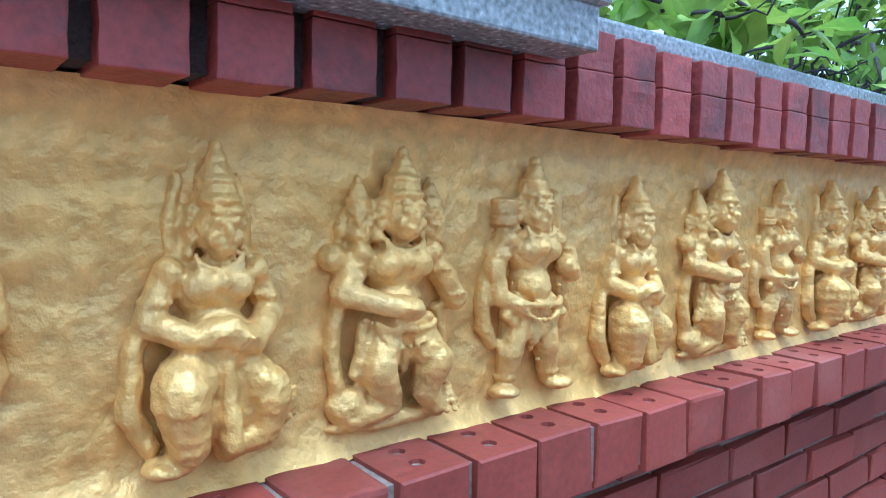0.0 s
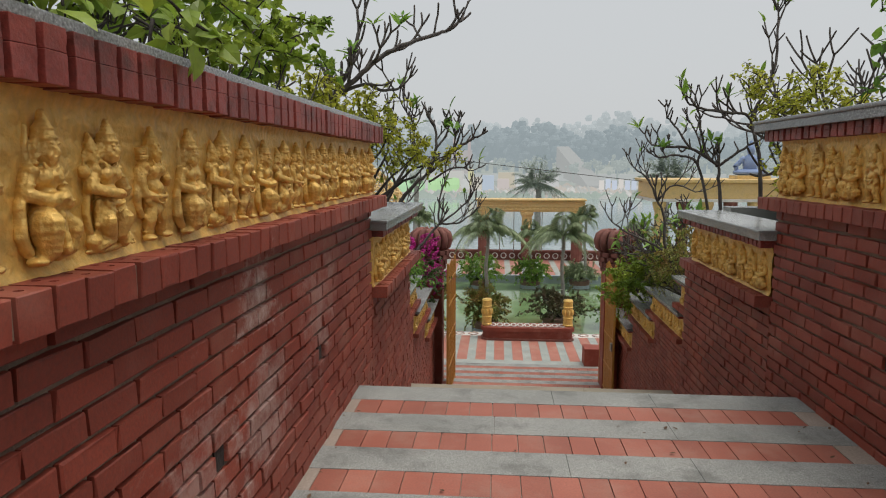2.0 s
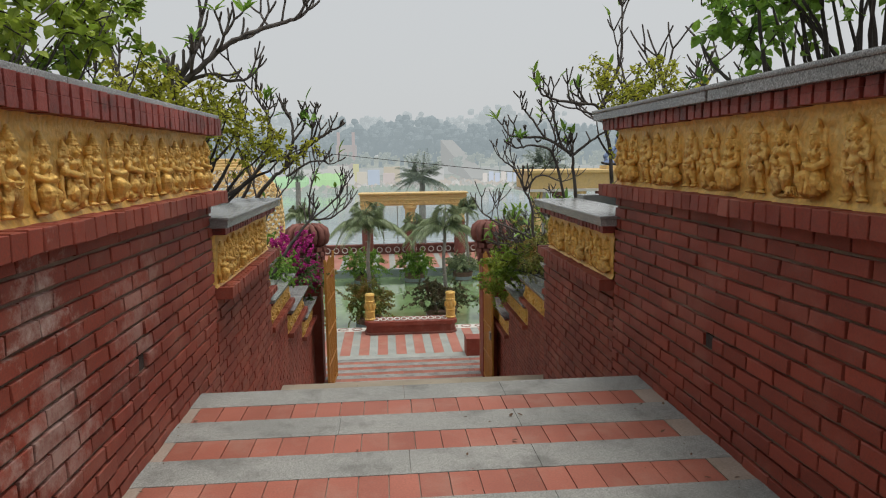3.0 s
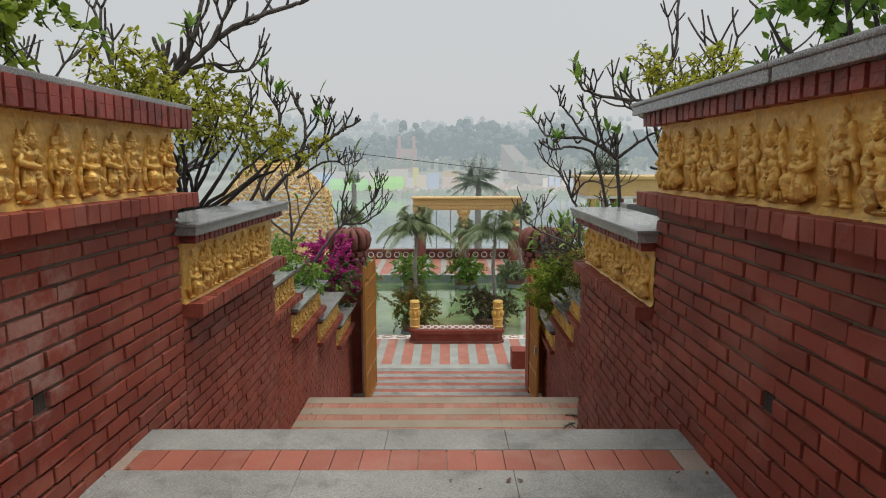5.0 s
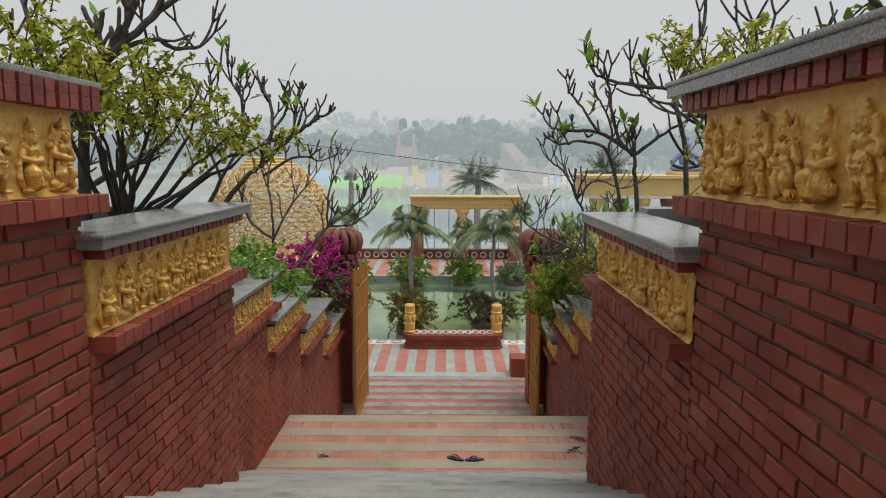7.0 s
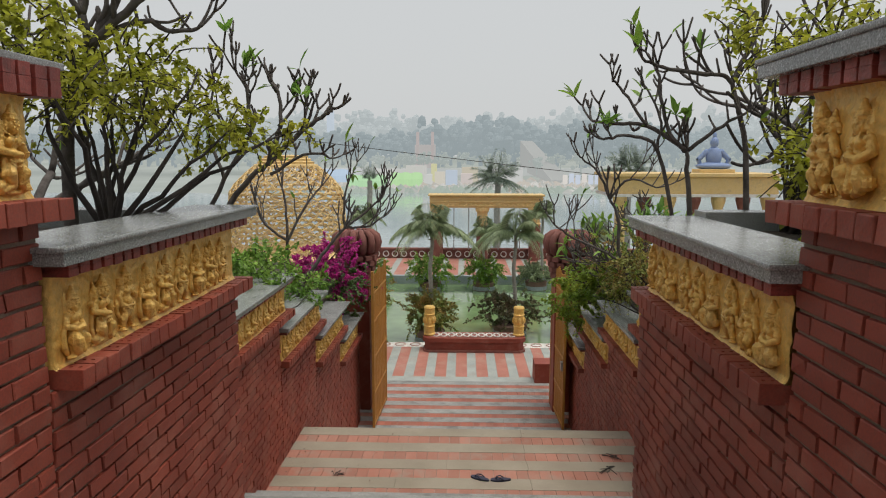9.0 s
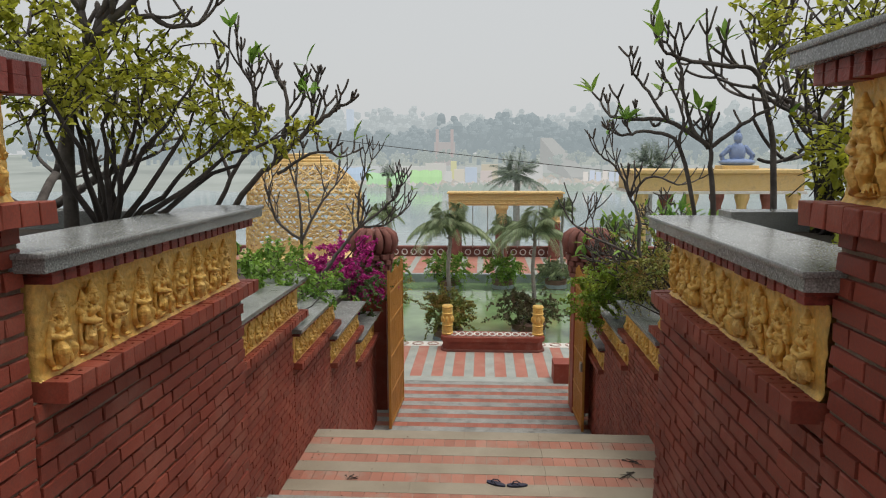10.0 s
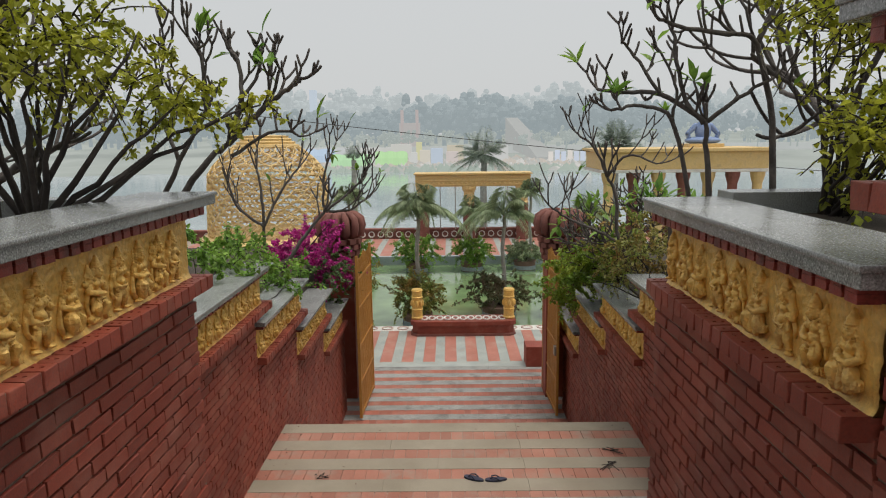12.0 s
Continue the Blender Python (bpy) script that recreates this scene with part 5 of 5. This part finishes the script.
limbed((8.3, 1.06, 0.95), 8.3, [
    (0.036, [(1.06, 0.95), (0.70, 1.30), (0.51, 1.47)]),
    (0.028, [(0.51, 1.47), (0.22, 1.72), (0.02, 1.86), (-0.06, 1.9)]),
    (0.024, [(0.51, 1.47), (0.41, 1.77), (0.41, 2.02), (0.48, 2.12)]),
    (0.017, [(0.41, 1.77), (0.27, 1.95), (0.26, 2.05)]),
    (0.017, [(0.22, 1.72), (0.12, 1.95), (0.13, 2.06)]),
    (0.017, [(0.48, 1.40), (0.16, 1.56), (0.02, 1.52)])], 8, 0.13, 6)
limbed((8.4, 1.15, 0.93), 8.4, [
    (0.028, [(1.15, 0.93), (0.9, 1.35), (0.68, 1.69)]),
    (0.02, [(0.68, 1.69), (0.68, 2.03), (0.75, 2.2)]),
    (0.02, [(0.9, 1.35), (1.05, 1.75), (1.0, 2.1)])], 9, 0.22, 5)
limbed((7.4, 1.62, 1.02), 7.4, [
    (0.070, [(1.62, 1.02), (1.60, 1.72), (1.42, 2.24)]),
    (0.042, [(1.42, 2.24), (1.09, 2.53), (0.81, 2.74), (0.46, 2.86), (0.22, 2.93)]),
    (0.044, [(1.42, 2.24), (1.24, 2.59), (1.14, 3.0)]),
    (0.030, [(1.42, 2.24), (1.10, 2.42), (0.88, 2.36), (0.72, 2.38)]),
    (0.040, [(1.60, 1.72), (1.85, 2.2), (2.0, 2.7)])], 10, 0.24, 12, thick=0.9)
plumeria((8.1, 2.3, 0.5), 3.0, 21, 0.75, 0.05, 5, (0.0, 0.1), 6)
limbed((13.5, 1.75, -0.9), 13.5, [
    (0.045, [(1.75, -0.9), (1.38, -0.32), (1.06, 0.14), (0.80, 0.43)]),
    (0.028, [(0.80, 0.43), (0.81, 0.81), (0.70, 1.30)]),
    (0.026, [(0.80, 0.43), (0.42, 0.46), (0.20, 0.60)]),
    (0.026, [(0.80, 0.43), (0.36, 0.78), (0.20, 0.96)])], 11, 0.3, 4, "low bare frangipani tree spreading over the stair wall")
limbed((14.3, 1.95, -0.9), 14.0, [
    (0.035, [(1.95, -0.9), (1.85, 0.15), (1.86, 0.66), (1.92, 1.05)]),
    (0.03, [(1.85, 0.15), (1.55, 0.74), (1.30, 1.05)]),
    (0.03, [(1.85, 0.15), (2.25, 0.5), (2.35, 0.9)])], 12, 0.34, 3, "low bare frangipani tree spreading over the stair wall")
plumeria((9.6, -4.6, 0.5), 4.2, 38, 0.8, 0.06, 5, (0.0, 0.0), 8)
limbed((13.0, -4.0, -0.9), 13.0, [
    (0.042, [(-4.0, -0.9), (-3.45, 0.0), (-3.37, 0.62), (-3.24, 0.93)]),
    (0.026, [(-3.24, 0.93), (-3.04, 1.32), (-2.76, 1.55)]),
    (0.026, [(-3.24, 0.93), (-3.51, 1.22), (-3.9, 1.1)]),
    (0.028, [(-3.45, 0.0), (-3.05, 0.2), (-2.66, 0.38), (-2.42, 0.55)])], 13, 0.34, 4, "bare frangipani tree leaning over the stair wall")
plumeria((14.2, -4.3, -0.9), 2.7, 41, 0.8, 0.045, 5, (-0.05, 0.3), 60, "leafing frangipani tree behind the stair wall", leafsize=0.3)
plumeria((15.0, -4.2, -0.9), 2.6, 44, 0.9, 0.045, 6, (0.0, 0.4), 12, "low bare frangipani tree behind the stair wall")

vine("flowering_shrub", (7.2, 1.25, 1.02), 51, [((7.2, 1.2, 2.0), (0.75, 0.65, 0.36)), ((7.7, 0.7, 1.8), (0.5, 0.4, 0.25)), ((6.9, 1.5, 2.3), (0.5, 0.5, 0.3)), ((7.9, 0.35, 1.72), (0.3, 0.3, 0.16))], 4600, 0.056, LEAF_YG, "leafy yellow-green shrub with twisted dark stems in the bed", stems=13, stem_r=0.019, twigs=260)
vine("climbing_shrub", (3.4, 1.35, 1.02), 52, [((3.0, 1.25, 2.35), (1.1, 0.45, 0.32)), ((4.4, 1.2, 2.35), (0.9, 0.45, 0.32)), ((2.0, 1.2, 2.25), (0.7, 0.3, 0.22))], 3400, 0.075, LEAF_M, "yellow-green climbing shrub behind the coping", stems=46, stem_r=0.009, twigs=170)
for k, (px, n) in enumerate(((1.18, 80), (2.15, 60), (1.7, 24))):
    vine("hanging_spray", (px + 0.05, 0.86, 1.985), 62 + k, [((px, 0.60, 1.985), (0.13, 0.09, 0.06)), ((px + 0.04, 0.76, 2.03), (0.14, 0.12, 0.06))], n, 0.10, LEAF_M, "spray of heart-shaped leaves hanging over the coping", stems=3, stem_r=0.005, twigs=10)
vine("dark_shrub", (2.0, 2.6, 1.02), 58, [((2.0, 2.4, 2.5), (1.8, 0.7, 0.6))], 1500, 0.09, LEAF_D, "dark leafy shrub behind the wall", stems=20, stem_r=0.02)
vine("flowering_shrub", (7.5, -3.3, 1.02), 53, [((7.4, -3.45, 2.1), (0.55, 0.4, 0.5)), ((7.1, -3.4, 1.45), (0.6, 0.4, 0.28)), ((7.8, -3.2, 2.4), (0.4, 0.3, 0.3)), ((6.9, -3.3, 1.5), (0.5, 0.35, 0.4))], 3600, 0.058, LEAF_YG, "leafy yellow-green shrub with tangled dark stems in the bed", stems=22, stem_r=0.013, twigs=280)
vine("climbing_shrub", (4.2, -3.5, 1.02), 54, [((4.3, -3.35, 2.75), (0.9, 0.55, 0.45)), ((5.3, -3.3, 2.6), (0.6, 0.5, 0.4))], 1700, 0.09, LEAF_G, "dense leafy climber with dark stems behind the wall", stems=26, stem_r=0.022, twigs=100)
vine("green_shrub", (14.9, -4.1, -0.9), 55, [((15.2, -3.45, -0.75), (0.85, 0.6, 0.55)), ((15.9, -3.2, -1.2), (0.6, 0.42, 0.5)), ((14.9, -3.85, -0.35), (0.9, 0.6, 0.45))], 8000, 0.075, LEAF_M, "bright green shrub spilling over the stair wall", twigs=160)
vine("olive_shrub", (12.8, -4.2, -0.9), 56, [((12.9, -3.7, 0.0), (0.75, 0.6, 0.48)), ((13.6, -3.6, -0.35), (0.6, 0.5, 0.45))], 5200, 0.05, LEAF_O, "fine-leaved olive shrub behind the stair wall", twigs=140)
vine("dark_shrub", (11.6, 2.1, -0.9), 57, [((11.7, 1.65, 0.05), (1.2, 0.55, 0.42)), ((13.6, 1.6, -0.55), (1.0, 0.5, 0.42)), ((10.4, 1.9, 0.3), (0.7, 0.5, 0.36))], 5600, 0.065, LEAF_G, "green shrub along the stair wall", twigs=160)
vine("bougainvillea", (17.6, 2.1, -0.9), 59, [((17.4, 1.85, -0.8), (0.9, 1.0, 0.75)), ((16.2, 1.85, -0.75), (0.6, 0.6, 0.4)), ((18.2, 1.05, -1.55), (0.35, 0.28, 0.5)), ((16.6, 1.6, -1.2), (0.6, 0.4, 0.3)), ((17.3, 2.1, -0.85), (0.7, 0.8, 0.45)), ((18.55, 1.3, -1.25), (0.35, 0.5, 0.5))], 12000, 0.06, LEAF_PK, "bougainvillea with magenta flowers beside the gate pillar", twigs=130)
vine("dark_shrub", (16.6, 2.1, -0.9), 60, [((16.8, 1.7, -1.2), (1.0, 0.6, 0.5)), ((17.9, 1.5, -1.45), (0.6, 0.6, 0.6))], 3200, 0.06, LEAF_D, "dark green shrub under the bougainvillea", twigs=70)
vine("mixed_bush", (24.0, 2.6, Z3), 61, [((24.0, 2.0, -3.6), (0.6, 0.7, 1.0)), ((24.3, 1.8, -2.7), (0.5, 0.6, 0.6))], 2600, 0.10, LEAF_O, "tall bush with orange and green leaves beside the terrace", twigs=120)

POT = mat("brown_planter_wall", (0.16, 0.09, 0.07), (0.22, 0.13, 0.10), 0.8, fine=30, bump=0.4)
for k, (px, py, pr, bush, mt, hh) in enumerate(((26.45, 0.1, 0.5, 0.7, LEAF_O, 0.85), (27.5, -2.8, 0.6, 1.15, LEAF_R, 0.68), (36.0, 0.55, 0.52, 0.95, LEAF_G, 0.78), (36.2, -2.1, 0.52, 0.85, LEAF_G, 0.74), (36.4, -4.7, 0.52, 0.9, LEAF_P, 0.55), (36.0, 3.7, 0.52, 1.0, LEAF_G, 0.7), (27.5, -5.4, 0.6, 0.9, LEAF_G, 0.8))):
    pt = thing("round_planter", "round brick planter standing in the pool", "planter", "pool planters")
    part("wall", lathed([(pr, Z3 - 0.45), (pr, Z3 + 0.02), (pr + 0.03, Z3 + 0.02), (pr + 0.03, Z3 + 0.1), (pr - 0.08, Z3 + 0.1)], (px, py, 0), 24), POT, pt)
    part("band", lathed([(pr + 0.015, Z3 - 0.3), (pr + 0.02, Z3 - 0.12)], (px, py, 0), 24), BLUEWALL, pt)
    vine("bush", (px, py, Z3 + 0.1), 70 + k, [((px, py, Z3 + 0.1 + hh * 0.75), (bush * 1.3, bush * 1.3, hh)), ((px - 0.2, py + 0.25 * bush, Z3 + 0.2 + hh), (bush * 0.8, bush * 0.8, hh * 0.6))], 8000, 0.085, mt, "rounded leafy bush growing in a pool planter", stems=12, twigs=170)
ARECA = "slender areca palm with arching feathery fronds in the pool"
for k, (px, py, hh, cr, fr) in enumerate(((26.45, 0.05, 3.5, 1.9, 19), (27.5, -2.95, 3.3, 1.85, 17), (36.2, -2.1, 2.45, 1.5, 16), (36.4, -4.95, 3.2, 1.55, 15), (36.0, 3.8, 3.1, 1.6, 16), (30.0, -6.4, 2.9, 1.6, 15))):
    palm("areca_palm", (px, py, Z3 + 0.1), hh, cr, 81 + k, fr, 0.07, ARECA, None, 1.2, 60, 34)
palm("date_palm", (66.0, -4.2, -7.7), 7.5, 2.9, 87, 44, 0.3, "stout date palm at the edge of the lake", LEAF_DP, 0.5, 30, -12)
palm("date_palm", (62.0, -15.2, -7.7), 8.3, 2.7, 88, 40, 0.28, "stout date palm at the edge of the lake", LEAF_DP, 0.5, 30, -12)
palm("broken_palm", (60.0, 6.8, -7.7), 7.4, 1.5, 89, 14, 0.24, "thin withered palm with upright fronds", LEAF_DP, 0.35, 28, 45)
for px, py in ((66.0, -4.2), (62.0, -15.2), (60.0, 6.8)):
    block("islet", (px - 1.5, px + 1.5, py - 1.5, py + 1.5, -8.5, -7.5), SOIL, 0.4, "small earth islet in the lake", "islet")

# dry leaves and crumbs on the landings
rnd = random.Random(91)
LITTER = mat("dry_brown_litter", (0.09, 0.05, 0.03), (0.16, 0.10, 0.06), 0.9, vary=0.3, island=True)
for nm, x0, x1, y0, y1, zz, cnt in (("upper", 1.5, 4.9, YR + 0.03, YL - 0.03, 0.003, 60), ("middle", 10.4, 12.6, YR2 + 0.05, YL2 - 0.05, Z2 + 0.003, 70)):
    verts, faces = [], []
    for k in range(cnt):
        edge = rnd.random() < 0.6
        yy = (y0 + abs(rnd.gauss(0, 0.12))) if edge and rnd.random() < 0.6 else (y1 - abs(rnd.gauss(0, 0.12))) if edge else rnd.uniform(y0, y1)
        a = rnd.uniform(0, 6.28)
        leaf_into(verts, faces, Vector((rnd.uniform(x0, x1), yy, zz + 0.004)), Vector((math.cos(a), math.sin(a), 0.1)).normalized(), Vector((0, 0, 1)), rnd.uniform(0.012, 0.045), 0.5, 0.3, -0.2)
    tagged(raw("leaf_litter", verts, faces, LITTER), "scattered dry leaf crumbs on the paving", "leaf litter", "", "stuff")

# things left on the middle landing
DARKRUB = mat("dark_blue_rubber", (0.02, 0.022, 0.045), (0.03, 0.032, 0.06), 0.7)
for k, (px, py, a) in enumerate(((11.03, -1.30, 62), (11.0, -1.56, 95))):
    ff = thing("flip_flop", "worn dark blue rubber flip-flop on the landing", "flip-flop", "pair of flip-flops", at=(px, py, Z2 + 0.003))
    ff.rotation_euler[2] = radians(a)
    bm = bmesh.new()
    pts = [(0.13 * math.cos(t), (0.045 + 0.008 * math.cos(t)) * math.sin(t)) for t in [j * math.pi / 10 for j in range(20)]]
    lo, hi = [bm.verts.new((*p, 0)) for p in pts], [bm.verts.new((*p, 0.022)) for p in pts]
    bm.faces.new(lo[::-1])
    bm.faces.new(hi)
    for j in range(20):
        bm.faces.new((lo[j], lo[(j + 1) % 20], hi[(j + 1) % 20], hi[j]))
    part("sole", bm, DARKRUB, ff)
    for s in (-1, 1):
        bm = bmesh.new()
        tube(bm, [(0.07, 0, 0.02), (0.045, s * 0.018, 0.05), (0.0, s * 0.042, 0.045), (-0.04, s * 0.045, 0.02)], [0.008] * 4, 6)
        part("strap", bm, DARKRUB, ff)
for k, (px, py) in enumerate(((11.05, 0.5), (11.3, -2.95), (11.7, -3.1))):
    rnd = random.Random(k)
    bm = bmesh.new()
    for j in range(3):
        tube(bm, [(px + rnd.uniform(-0.12, 0.12), py + rnd.uniform(-0.12, 0.12), Z2 + 0.012 + 0.03 * abs(math.sin(i))) for i in range(4)], [0.005] * 4, 5)
    tagged(part("twig", bm, DARKBARK), "dry broken twig lying on the landing", "twig", "fallen twigs")


# ---- bricks of the walls and tiles of the floors ----
def wall_bricks(w, x0, x1, face, side, z0, z1, foot, single):
    ztop = z1
    rows = int((ztop - z0) / COURSE) + 1
    verts, faces, made = [], [], 0
    for r in range(rows):
        z = ztop - (r + 1) * COURSE
        if z < z0 - 0.06:
            break
        x = x0 - (BL / 2 if r % 2 else 0)
        while x < x1 - 0.02:
            a, b = max(x, x0), min(x + BL, x1)
            x += BL
            if b - a < 0.04 or (foot and z + COURSE < foot((a + b) / 2)) or z < z0 - 0.03:
                continue
            if any(abs((a + b) / 2 - hx) < BL / 2 and abs(z + COURSE / 2 - hz) < COURSE / 2 and side == hs for hx, hz, hs in WEEP):
                b = a + BL * 0.55
                ys = sorted((face + side * 0.012, face + side * 0.024))
                # a dark block fills the gap in place of the hole's shade
                part("weep_hole_shade", boxbm(a + BL * 0.62, a + BL * 0.97, ys[0], ys[1], z + 0.004, z + COURSE - 0.004), DARKBARK, w, "dark block standing for the shade inside a weep hole")
            dy = random.uniform(-0.006, 0.004)
            full = abs(b - a - BL) < 1e-4
            if made < 300 and single[0] is not None and single[0] <= a <= single[1] and full:
                yy = face + side * dy
                m = Matrix.Translation((a + 0.006 if side > 0 else b - 0.006, yy, z + 0.008)) @ Matrix.Rotation(0 if side > 0 else math.pi, 4, "Z")
                place("brick", random.choice(BRICK_MES), m, w)
                made += 1
            else:
                v, f = worn(chamfered(b - a - 0.012, 0.035, COURSE - 0.017), WEAR)
                k = len(verts)
                if side > 0:
                    verts += [(a + 0.006 + p[0], face + dy + p[1], z + 0.008 + p[2]) for p in v]
                else:
                    verts += [(b - 0.006 - p[0], face - dy - p[1], z + 0.008 + p[2]) for p in v]
                faces += [tuple(i + k for i in q) for q in f]
    if verts:
        raw("bricks", verts, faces, BRICK_J, w, "stuff")


WEEP = [(3.92, 0.51, 1), (2.37, 0.51, 1), (3.95, 0.51, -1), (2.3, 0.51, -1)]
for job in WALL_JOBS:
    wall_bricks(*job)

TILE_MES = {}
for fl, xa, xb, y0, y1, z, tm in ROWS_OF_TILE:
    n = int((y1 - y0) / 0.145)
    p = (y1 - y0) / n
    key = round(xb - xa, 3), round(p, 4), tm.name
    if key not in TILE_MES:
        bm = boxbm(0, xb - xa - 0.005, 0, p - 0.005, -0.02, 0.0, bevel=0.002)
        me = bpy.data.meshes.new("tile")
        bm.to_mesh(me)
        bm.free()
        me.materials.append(tm)
        TILE_MES[key] = me
    for i in range(n):
        place("tile", TILE_MES[key], Matrix.Translation((xa + 0.0025, y0 + i * p + 0.0025, z + random.uniform(-0.001, 0.001))), fl)
